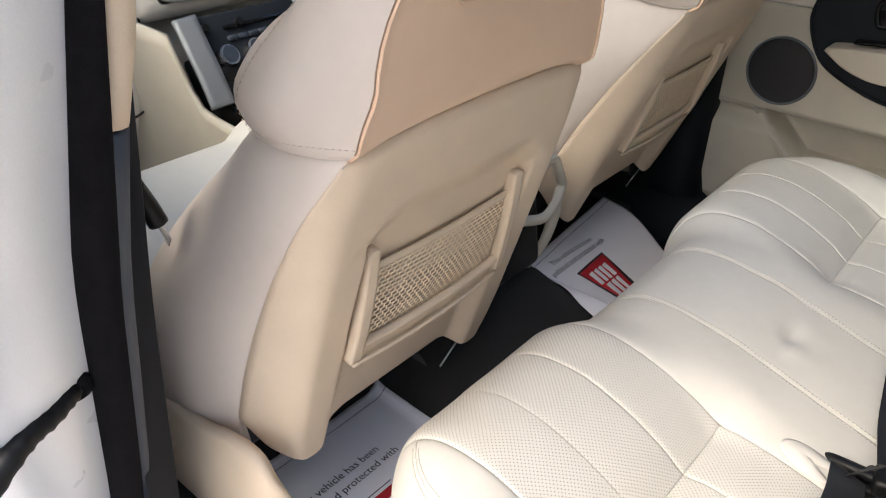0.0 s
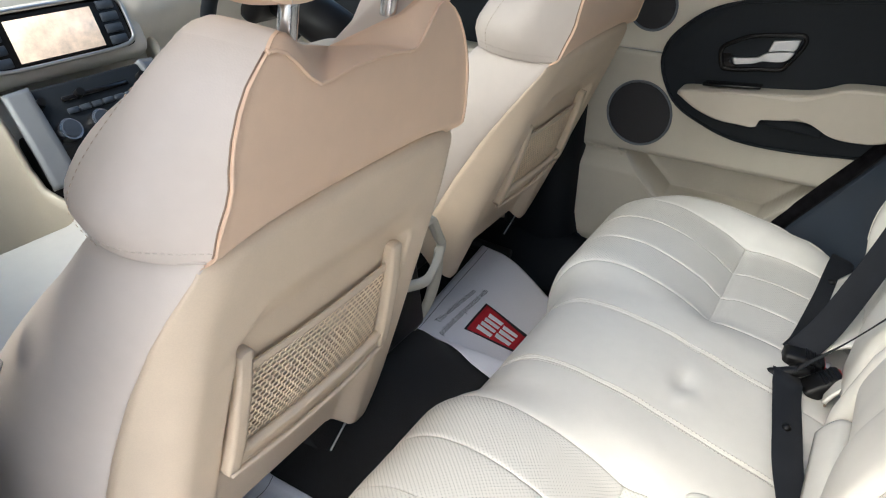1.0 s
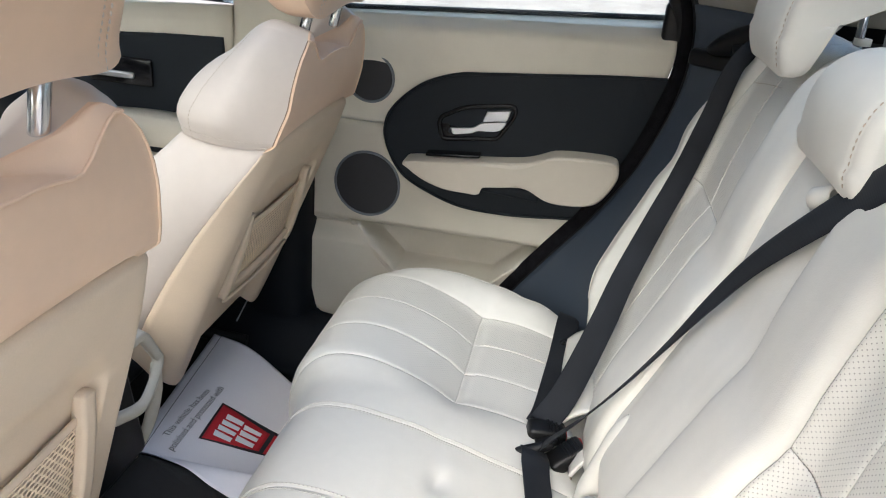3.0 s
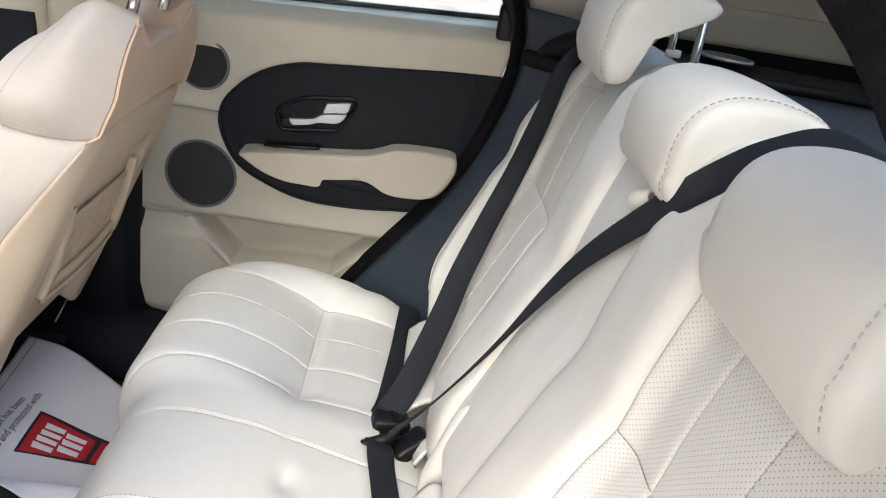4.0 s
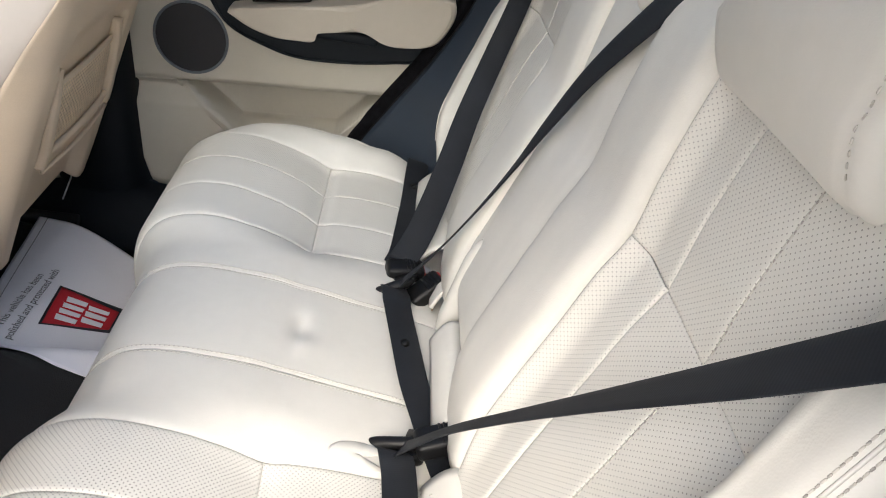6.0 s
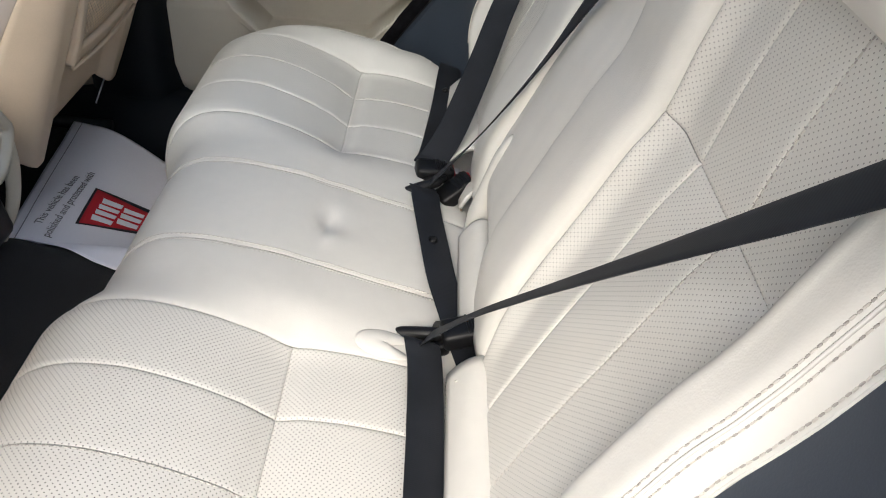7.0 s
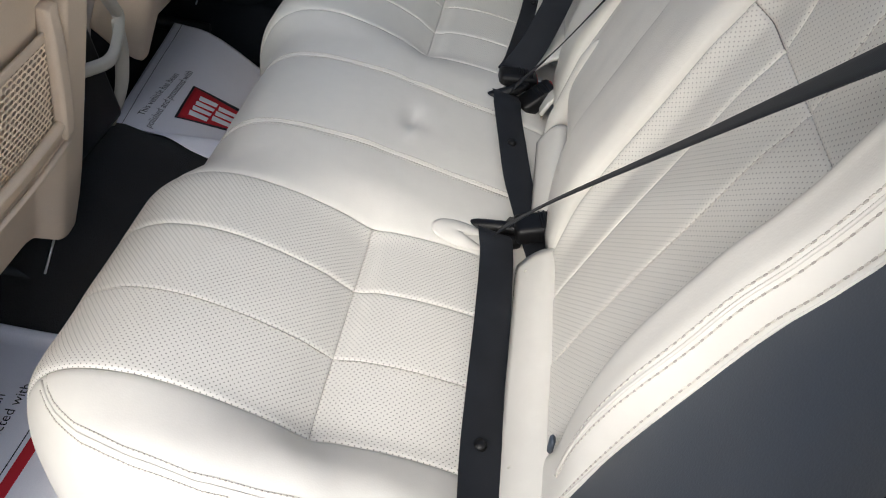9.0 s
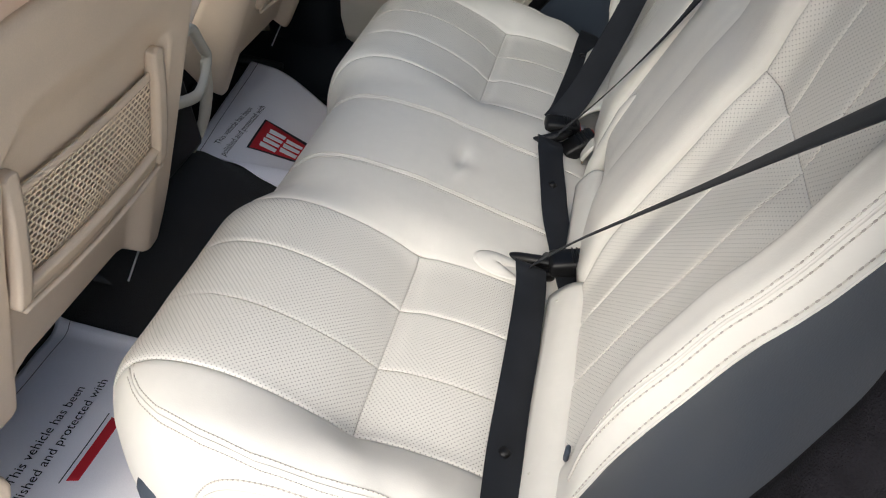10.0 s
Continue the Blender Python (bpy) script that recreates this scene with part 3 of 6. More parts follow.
tube("top_seam", on_skin(rest_point, [(a, 9.15 - 0.35 * (a - 0.36) / 0.15) for a in np.linspace(0.36, 0.51, 24)], 0.0002, (0, 1, 0.5))[0], 0.0007, M_ARM, rest, sides=6)

# the flap that bridges cushion and backrest, in three lengths
for x0, x1 in ((-0.575, -0.222), (-0.148, 0.036), (0.112, 0.140), (0.225, 0.49)):
    reach = 0.048 if x0 < -0.5 else 0.060 if x1 > 0.4 else 0.036
    us, ts = np.linspace(x0, x1, 30), np.linspace(0, 1, 12)
    g = [[(x, 0.062 + reach * (1 - t), 0.270 + 0.038 * math.sin(math.pi * min(1, t * 0.62 + 0.12)) + 0.014 * t + 0.0015 * noise.noise(Vector((x * 20, t * 2, 5)))) for t in ts] for x in us]
    surf("bite_flap", np.array(g), M_LEATHER, rest, depth=0.006)
    # thin dark tube painted in for the shade under the flap's edge
    tube("flap_edge_shade", [np.array(r[0]) + np.array([0, 0.0006, -0.0030]) for r in g], 0.0016, M_CREASE, rest, sides=6)
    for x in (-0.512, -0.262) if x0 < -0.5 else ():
        tube("flap_seam", [(x - 0.006 * t, 0.062 + reach * (1 - t), 0.2706 + 0.038 * math.sin(math.pi * min(1, t * 0.62 + 0.12)) + 0.014 * t) for t in ts], 0.0010, M_CREASE, rest, sides=6)
for x in (-0.500, -0.245, 0.240):
    stitches("stitching", [(x + 0.001 * k, 0.108 - 0.006 * k, 0.302 + 0.003 * k) for k in range(8)], [(0, 0.4, 1)] * 8, M_THREAD, rest)
tube("armrest_roll", spline([(0.054, 0.036, 0.448), (0.060, 0.043, 0.425), (0.068, 0.055, 0.37), (0.074, 0.068, 0.31), (0.076, 0.076, 0.27)], 24), np.interp(np.linspace(0, 1, 24), [0, 0.1, 0.35, 0.8, 1], [0.003, 0.010, 0.019, 0.022, 0.018]), M_LEATHER, rest, "rounded lower end of the folded armrest", 20)
block("fabric_tag", (0.009, 0.005, 0.020), (-0.499, 0.075, 0.349), M_SLATE, rest, "small dark fabric tag", 0.002, 1)


# ---- rear headrests ----
HEAD = [(-.080, .786), (-.064, .800), (-.053, .840), (-.056, .880), (-.070, .910), (-.098, .927), (-.140, .930), (-.180, .922), (-.199, .911), (-.192, .899), (-.165, .892), (-.130, .880), (-.104, .856), (-.092, .820), (-.088, .795)]


HEAD_SHORT = [(-.078, .812), (-.062, .818), (-.054, .846), (-.056, .882), (-.070, .910), (-.098, .927), (-.140, .930), (-.182, .922), (-.203, .910), (-.202, .898), (-.185, .888), (-.150, .874), (-.118, .854), (-.098, .832), (-.090, .817)]


HEAD_TALL = [(-.082, .792), (-.066, .796), (-.054, .835), (-.056, .880), (-.070, .910), (-.098, .927), (-.140, .930), (-.180, .926), (-.199, .918), (-.192, .908), (-.165, .902), (-.130, .894), (-.108, .868), (-.100, .83), (-.094, .800)]


def headrest(cx, half, lift, posts, label, outline, back=0.0, twin=True):
    ob = thing("headrest", label, "headrest", (cx, -0.13, 0.88 + lift), "rear headrests")
    prof = spline(outline + outline[:1], 61)[:-1]
    mid = np.array([-0.115, 0.868])
    # stations across: body, rounded shoulders, closing end faces
    body = np.linspace(-1, 1, 53)
    rows = [(x, 1 - 0.17 * (1 - math.sqrt(max(0.0, 1 - max(0.0, (abs(x) - 0.66) / 0.34) ** 2.2)))) for x in body]
    caps = [(1 + 0.055 * (1 - k ** 2), 0.83 * k) for k in (0.93, 0.82, 0.65, 0.45, 0.22, 0.02)]
    rows = [(-x, k) for x, k in caps[::-1]] + rows + caps
    g = np.empty((len(rows), 61, 3))
    for i, (x, shrink) in enumerate(rows):
        dip = 0.0026 * math.exp(-(((abs(x) - 0.86) / 0.022) ** 2))
        w = min(1.0, abs(x))
        for j in range(61):
            p = prof[j % 60]
            d = p - mid
            q = mid + d * shrink - d / np.linalg.norm(d) * dip
            crown = -0.010 * w * w * (1 if p[1] > 0.84 else 0.5)
            g[i, j] = (x * half, q[0] + crown + 0.13, q[1] + 0.006 * (1 - w * w) - 0.88)
    surf("cushion", g, M_LEATHER, ob, depth=0, flip=True)
    at = 6 + int(np.argmin(np.abs(body + 0.86)))
    for i in (at,) if twin else (at, len(rows) - 1 - at):
        ring = g[i, 1:60]
        nn = ring - g[i, :60].mean(axis=0)
        nn[:, 0] = 0
        nn /= np.linalg.norm(nn, axis=1, keepdims=True)
        for d in (-0.0045, 0.0045) if twin else (0.0,):
            stitches("stitching", ring[4:46] + nn[4:46] * (0.0006 if twin else 0.0014) + np.array([d, 0, 0]), nn[4:46], M_THREAD if twin else M_PIPE, ob, 0.0070, 0.0046, 0.0006)
    for px in posts:
        tube("post", [(px, -0.070 - back, -0.14 - lift), (px, -0.062 - back, 0.028)], 0.0065, M_CHROME, ob, "polished steel post", 14)
        tube("post_collar", [(px, -0.070 - back, 0.010 - lift), (px, -0.070 - back, 0.020 - lift)], 0.012, M_LEATHER, ob, sides=16)
    return ob


headrest(-0.334, 0.119, -0.008, (-0.05, 0.05), "ivory leather outer headrest pushed fully down, twin-stitched", HEAD)
headrest(-0.012, 0.100, -0.002, (-0.04, 0.04), "ivory leather middle headrest pushed down over the backrest", HEAD_SHORT, 0.0, False)
headrest(0.350, 0.112, 0.064, (-0.042, 0.074), "ivory leather outer headrest raised on two steel posts", HEAD_TALL, 0.013, False)
# pull strap under the middle headrest
pull = thing("pull_strap", "small ivory leather pull loop below the middle headrest", "strap")
loop = spline([(-0.040, -0.086, 0.809), (-0.041, -0.074, 0.810), (-0.043, -0.066, 0.806), (-0.045, -0.064, 0.799), (-0.047, -0.068, 0.792), (-0.049, -0.082, 0.788)], 24)
ribbon("loop", loop, np.tile([0.75, 0.35, -0.45], (24, 1)), 0.030, M_LEATHER, pull, thick=0.004)


# ---- car body: floor, roof, sills, pillars ----
def structure(ob, label, category):
    return tagged(ob, label, category, kind="structure")


# ground out of view, added with a warm colour for its bounce
ground_v = [(-400, -400, -0.42), (400, -400, -0.42), (400, 400, -0.42), (-400, 400, -0.42)]
structure(new("ground", make_mesh("ground", ground_v, [(0, 1, 2, 3)], M_BOUNCE, smooth=False)), "unseen ground, warm-coloured to bounce warm light into the car", "ground")


def floor_height(x, y):
    """Footwell floor with the transmission tunnel and a rise under the front seats."""
    t = 0.13 * (1 - ease((abs(x) - 0.13) / 0.13))
    t += 0.05 * ease((y - 0.86) / 0.12) * (1 - ease((y - 1.15) / 0.15))
    t += 0.06 * (1 - ease((abs(x) - 0.07) / 0.07)) * ease((y - 0.66) / 0.10)
    return t + 0.003 * noise.noise(Vector((x * 7, y * 7, 0)))


fx, fy = np.linspace(-0.78, 0.78, 90), np.linspace(-1.1, 1.75, 110)
surf("floor", np.array([[(x, y, floor_height(x, y)) for y in fy] for x in fx]), M_CARPET, depth=0.02)
structure(bpy.data.objects["floor"], "charcoal tufted carpet over the footwell and tunnel", "carpet")

# roof lining, well above the view; its glass opening is added to let light in
def roof_height(x, y):
    return 1.235 - 0.05 * (x / 0.66) ** 2 - 0.05 * ((y - 0.3) / 1.2) ** 2


def roof_sheet(x0, x1, y0, y1, n):
    return np.array([[(x, y, roof_height(x, y)) for y in np.linspace(y0, y1, n)] for x in np.linspace(x0, x1, n)])


lining = [surf_arrays(roof_sheet(*r, 12), 0.03, False) for r in ((-0.66, -0.47, -1.1, 1.4), (0.47, 0.66, -1.1, 1.4), (-0.47, 0.47, -1.1, -0.75), (-0.47, 0.47, 1.12, 1.4))]
verts, faces = [], []
for v, f, uv in lining:
    faces += [tuple(int(i) + len(verts) for i in q) for q in f]
    verts += list(v)
structure(new("ceiling", make_mesh("ceiling", verts, faces, M_HEAD)), "unseen ivory cloth roof lining round an added glass roof", "roof lining")
pane = surf("glass_roof", roof_sheet(-0.47, 0.47, -0.75, 1.12, 14) + np.array([0, 0, 0.012]), M_TINTED, None, depth=0.005)
structure(pane, "unseen lightly tinted glass roof, added to light the seats", "glass roof")

# aperture line of a rear door, as (x, y, z) on the far side; the near side is its mirror image
APERTURE = [(.742, .335, .12), (.742, .262, .25), (.742, .19, .352), (.740, .115, .455), (.734, .045, .575), (.726, .002, .70), (.718, -.012, .79), (.708, -.004, .88), (.688, .040, .965), (.662, .110, 1.045), (.630, .25, 1.118), (.605, .42, 1.145)]


NEAR_Y = [.335, .258, .184, .107, .036, -.008, -.018, -.002, .046, .103, .24, .42]
NEAR_X = [.742, .742, .742, .740, .734, .728, .716, .680, .636, .602, .582, .570]


def aperture(side, n=80):
    if side > 0:
        return spline(APERTURE, n)
    return spline([(-x, y, z) for x, y, (_, _, z) in zip(NEAR_X, NEAR_Y, APERTURE)], n)


for side in (1, -1):
    path = aperture(side)
    strip = thing("door_seal", "black flocked rubber weatherstrip round the rear door opening", "door seal", kind="structure")
    tube("bulb", path + np.array([side * 0.004, 0.004, 0]), np.interp(path[:, 2], [0.7, 0.95], [0.0165, 0.0088]), M_RUBBER, strip, sides=14)
    tube("lip", path + np.array([-side * 0.006, -0.011, 0.0]), 0.006, M_BLACK, strip, sides=8)
    hem_line = np.array([rest_point(side * 0.612, h) for h in np.linspace(0.7, 10.4, 40)]) * np.array([side, 1, 1])
    # moulded wheel-arch trim between seal and backrest
    zs = np.linspace(0.12, 0.90, 36)
    rows = []
    for z in zs:
        oy = np.interp(z, [p[2] for p in path], path[:, 1])
        ox = np.interp(z, [p[2] for p in path], np.abs(path[:, 0]))
        iy = np.interp(z, [0.12, 0.26] + list(hem_line[:, 2]), [0.17, 0.12] + list(hem_line[:, 1] - 0.003))
        ix = np.interp(z, [0.12, 0.26] + list(hem_line[:, 2]), [0.625, 0.60] + list(hem_line[:, 0] - 0.008))
        rows.append([(side * (ix + (ox - 0.018 - ix) * f + 0.010 * math.sin(math.pi * f)), iy + (oy - 0.008 - iy) * max(0.0, f) ** 1.35 - 0.02 * max(0.0, -f) * 8, z) for f in np.linspace(-0.12, 1, 18)])
    surf("trim", np.array(rows), M_SLATE, None, depth=0.006, flip=side < 0)
    structure(bpy.context.scene.collection.objects[-1], "slate grey moulded plastic trim beside the rear backrest", "trim panel")

# painted door jamb on the near side: sill, pillar and check strap
jamb = thing("door_pillar", "white painted centre pillar with black seals", "car pillar", kind="structure")
zz = np.linspace(-0.05, 1.15, 30)


def pillar_shift(z):
    return float(np.interp(z, [0.3, 0.6, 0.85, 1.1], [0.0, -0.008, -0.004, 0.0]))


def pillar_open(z):
    # the painted flange comes further in towards the roof
    return float(np.interp(z, [0.66, 0.86, 1.1], [0.0, 0.013, 0.015]))


def pillar_y(z):
    return 0.600 + 0.30 * (0.85 - z)


sect = [(-0.752, 0.0), (-0.765, -0.004), (-0.800, -0.020), (-0.845, -0.030), (-0.885, -0.020), (-0.915, 0.02), (-0.925, 0.09), (-0.925, 0.16)]
sect = spline(sect, 26)
surf("painted_face", np.array([[(x + pillar_shift(z) + pillar_open(z), pillar_y(z) + d, z) for x, d in sect] for z in zz]), M_PAINT, jamb, depth=0.012)
tube("seal", [(-0.742 + pillar_shift(z) + 0.5 * pillar_open(z), pillar_y(z) - 0.006, z) for z in zz], [0.018 - 0.5 * pillar_open(z) for z in zz], M_RUBBER, jamb, sides=14)
tube("seal_lip", [(-0.724 + pillar_shift(z), pillar_y(z) + 0.004, z) for z in zz], 0.009, M_BLACK, jamb, sides=10)
for lo, hi, mat, lab in ((-0.05, 0.757, M_SLATE, "slate lower pillar cover"), (0.762, 1.15, M_SHELL, "almond upper pillar cover")):
    zr = np.linspace(lo, hi, 14)
    cover = spline([(-0.724, 0.004), (-0.712, -0.003), (-0.707, 0.004), (-0.706, 0.05), (-0.706, 0.16)], 20)
    surf("pillar_cover", np.array([[(x + pillar_shift(z) + (float(np.interp(z, [0.66, 0.76, 0.83], [-0.0125, -0.0095, -0.002])) if x > -0.718 else 0.0), pillar_y(z) + d, z) for x, d in cover] for z in zr]), mat, jamb, lab, depth=0.01)
strap = thing("door_check_strap", "black rubber door cable boot on the white pillar", "door check")
sp = spline([(-0.780, 0.700, 0.500), (-0.792, 0.690, 0.502), (-0.812, 0.682, 0.498), (-0.834, 0.676, 0.496), (-0.860, 0.668, 0.486), (-0.90, 0.66, 0.46)], 30)
tube("boot", sp, np.linspace(0.009, 0.012, 30) + 0.0008 * np.sin(np.linspace(0, 60, 30)), M_BLACK, strap, sides=12)
tube("grommet", [sp[0] + np.array([0, 0.012, 0.002]), sp[0], sp[2]], [0.017, 0.017, 0.012], M_RUBBER, strap, sides=16)

# near sill and body flank behind the opening
sill = thing("door_sill", "white painted rear door sill and wheel arch", "car sill", kind="structure")
path = aperture(-1)
out = []
for p in path:
    out.append([(p[0] - 0.012 - 0.16 * f, p[1] - 0.03 - 0.05 * f, p[2] - 0.01 - 0.03 * f * f) for f in np.linspace(0, 1, 8)])
surf("arch_jamb", np.array(out), M_PAINT, sill, depth=0.012, flip=True)
block("sill_plate", (0.16, 0.85, 0.05), (-0.83, 0.72, 0.03), M_PAINT, sill, bevel=0.015, seg=3)
block("sill_tread", (0.09, 0.62, 0.02), (-0.735, 0.66, 0.055), M_SLATE, sill, bevel=0.006)

# front belt hanging beside the near pillar
fb = thing("front_seat_belt", "black webbing belt hanging from the centre pillar", "seat belt")
bp = spline([(-0.625, 0.72, 1.05), (-0.652, 0.752, 0.80), (-0.673, 0.752, 0.63), (-0.690, 0.752, 0.48), (-0.70, 0.76, 0.30), (-0.705, 0.78, 0.10)], 40)
ribbon("webbing", bp, np.tile([1.0, 0.3, 0.1], (40, 1)), 0.046, M_BELT, fb)
tg = thing("belt_tongue", "black belt tongue with thin steel end beside the pillar", "belt tongue")
tube("grip", spline([(-0.645, 0.790, 0.625), (-0.635, 0.790, 0.600), (-0.628, 0.786, 0.575)], 12), 0.011, M_BLACK, tg, sides=10)
ribbon("blade", spline([(-0.628, 0.786, 0.577), (-0.625, 0.784, 0.562), (-0.622, 0.782, 0.550)], 8), np.tile([0.2, 0.5, 0.6], (8, 1)), 0.014, M_SATIN, tg)


# ---- doors ----
def door_skin(y, z, side):
    """Depth of the door's inner face: nearly upright, leaning out to the sill, with a soft belly."""
    lean = 0.752 - 0.020 * ease((z - 0.60) / 0.24) + 0.022 * ease((0.36 - z) / 0.02)
    return side * lean


def insert_outline():
    # dark insert: boomerang outline as (y, z)
    return spline([(-.010, .757), (.12, .748), (.268, .733), (.36, .724), (.42, .716), (.488, .688), (.545, .636), (.565, .592), (.557, .544), (.521, .487), (.455, .452), (.383, .431), (.286, .428), (.19, .436), (.128, .450), (.078, .524), (.022, .638), (-.006, .72), (-.010, .757)], 109)[:-1]


far_door = thing("rear_door", "closed rear door lined in ivory with a slate insert", "car door")
rear_edge = lambda z: float(np.interp(z, [0.12, 0.25, 0.352, 0.455, 0.575, 0.70, 0.79, 0.85], [0.345, 0.275, 0.205, 0.13, 0.062, 0.018, 0.004, 0.010]))
front_edge = lambda z: float(np.interp(z, [0.07, 0.09, 0.12, 0.18, 0.30, 0.84], [0.655, 0.69, 0.712, 0.726, 0.728, 0.722]))


def door_piece(name, z0, z1, nz, off, mat, parent, label="", y0=None, y1=None, depth=0.012, shape=None):
    rows = []
    for z in np.linspace(z0, z1, nz):
        a = rear_edge(z) if y0 is None else y0(z)
        b = front_edge(z) if y1 is None else y1(z)
        rows.append([(door_skin(y, z, 1) - off - (shape(y, z) if shape else 0.0), y, z) for y in np.linspace(a, b, 90 if nz < 100 else 170)])
    return surf(name, np.array(rows), mat, parent, label, depth=depth)


def roll_top(y, z):
    return 0.012 * ease((z - 0.70) / 0.1) - 0.056 * ease((z - 0.808) / 0.044) ** 1.6




def sill_height(y):
    return 0.861 - 0.068 * y


rows = []
for f in np.linspace(0, 1, 34):
    low = 0.592 + 0.260 * f
    a, b = rear_edge(low), front_edge(low)
    rows.append([(door_skin(y, low, 1) - roll_top(y, low), y, 0.592 + (sill_height(y) - 0.592) * f) for y in np.linspace(a, b, 90)])
surf("upper_lining", np.array(rows), M_TRIM_LIT, far_door, depth=0.012)
door_piece("middle_lining", 0.360, 0.589, 22, 0.002, M_TRIM, far_door)


def pocket_shape(y, z):
    # bulging bin front with a scooped mouth
    rim = 0.255 + 0.95 * np.clip(abs(y - 0.4165) - 0.107, 0, 0.2)
    mouth = ease((z - rim + 0.004) / 0.007)
    return 0.027 * (1 - mouth) * ease((z - 0.07) / 0.06) * ease((0.350 - z) / 0.05) + 0.004 * math.exp(-(((z - rim) / 0.012) ** 2)) - 0.074 * mouth * ease((0.359 - z) / 0.012 + 0.2)


door_piece("map_pocket", 0.08, 0.357, 130, 0.004, M_TRIM, far_door, "ivory map pocket with a scooped mouth", shape=pocket_shape)
ins = insert_outline()
plate("insert", ins, lambda y, z, d: (door_skin(y, z, 1) - d, y, z), -0.004, 0.009, M_DARK, far_door, "slate soft-touch insert", lip=0.006)
tube("insert_rim", [(door_skin(y, z, 1) - 0.008, y, z) for y, z in ins], 0.0035, M_DARK, far_door, sides=6, closed=True)
# armrest with pull cup
arm_out = spline([(.512, .526), (.50, .536), (.416, .545), (.33, .554), (.262, .563), (.228, .574), (.198, .586), (.14, .590), (.082, .588), (.070, .570), (.075, .542), (.098, .504), (.125, .490), (.160, .486), (.185, .486), (.204, .490), (.222, .500), (.240, .507), (.262, .509), (.300, .505), (.335, .501), (.346, .499), (.350, .494), (.352, .486), (.356, .481), (.380, .482), (.424, .485), (.470, .500), (.512, .526)], 100)[:-1]


def arm_axis(y, z, d):
    return (door_skin(y, z, 1) - 0.008 - d, y, z)


arm = plate("armrest", arm_out, arm_axis, 0.0, 0.058, M_ARM, far_door, "beige padded armrest", lip=0.011, smooth=False)
tube("armrest_seam", [(0.690, y, z) for y, z in spline([(.49, .519), (.416, .523), (.26, .539), (.19, .556), (.085, .560)], 40)], 0.0012, M_PIPE, far_door, sides=5)
block("pull_cup", (0.03, 0.13, 0.022), (0.727, 0.285, 0.490), M_DARK, far_door, "dark pull cup", 0.006, 2, Matrix.Rotation(radians(4), 4, "X"))
# window switch plate on the armrest's front
block("switch_plate", (0.03, 0.115, 0.006), (0.728, 0.41, 0.552), M_GLOSSBLACK, far_door, "gloss black switch plate", 0.002, 2, Matrix.Rotation(radians(-5), 4, "X"))
# release handle in a dark bezel
bez = spline([(.450, .610), (.446, .624), (.431, .635), (.395, .653), (.345, .662), (.300, .668), (.290, .660), (.293, .642), (.314, .605), (.327, .592), (.370, .586), (.430, .578), (.443, .585), (.450, .610)], 66)[:-1]
plate("handle_bezel", bez, lambda y, z, d: (door_skin(y, z, 1) - 0.009 - d, y, z), -0.002, 0.003, M_GLOSSBLACK, far_door, "gloss black bezel", lip=0.002)
cy, cz = bez[:, 0].mean(), bez[:, 1].mean()
tube("bezel_rim", [(door_skin(y, z, 1) - 0.014, cy + (y - cy) * 0.97, cz + (z - cz) * 0.95) for y, z in bez], 0.0048, M_GLOSSBLACK, far_door, "raised gloss black rim", 8, True)
lever = spline([(.423, .606), (.395, .6095), (.375, .613), (.364, .6205), (.356, .625), (.335, .629), (.309, .632), (.313, .620), (.325, .611), (.345, .608), (.364, .606), (.379, .600), (.400, .596), (.416, .594), (.423, .606)], 60)[:-1]
plate("release_lever", lever, lambda y, z, d: (door_skin(y, z, 1) - 0.014 - d, y, z), 0.0, 0.009, M_SATIN, far_door, "satin release lever", lip=0.003)
lock = spline([(.349, .650), (.325, .654), (.303, .657), (.302, .652), (.308, .6355), (.330, .632), (.353, .628), (.355, .632), (.349, .650)], 40)[:-1]
plate("lock_button", lock, lambda y, z, d: (door_skin(y, z, 1) - 0.014 - d, y, z), 0.0, 0.010, M_SATIN, far_door, "satin lock button", lip=0.002)
# speakers
for cy, cz, r, lab in ((0.600, 0.451, 0.073, "dark round speaker grille with a satin ring"), (0.600, 0.688, 0.050, "dark round speaker grille with a satin ring")):
    ax = door_skin(cy, cz, 1) - (0.005 if cz > 0.6 else 0.0)
    dv, df, nr, na = [(ax - 0.0085, cy, cz)], [], 6, 48
    for i in range(1, nr + 1):
        dv += [(ax - 0.004 - 0.0045 * math.cos(i / nr * 1.4), cy + r * i / nr * math.cos(k * 2 * math.pi / na), cz + r * i / nr * math.sin(k * 2 * math.pi / na)) for k in range(na)]
    for k in range(na):
        l = (k + 1) % na
        df.append((0, 1 + l, 1 + k))
        df += [(1 + i * na + k, 1 + i * na + l, 1 + (i + 1) * na + l, 1 + (i + 1) * na + k) for i in range(nr - 1)]
    hang(new("speaker_grille", make_mesh("speaker_grille", dv, df, M_GRILLE)), far_door, lab)
    tube("speaker_ring", [(ax - 0.006, cy + r * math.cos(a), cz + r * math.sin(a)) for a in np.linspace(0, 2 * math.pi, 64, endpoint=False)], 0.0028, M_SILVER, far_door, sides=8, closed=True)
# sill, glass and frame
tube("sill_seal", [(0.780, y, sill_height(y) + 0.004) for y in (0.02, 0.25, 0.50, 0.75)], 0.006, M_BLACK, far_door, sides=8)
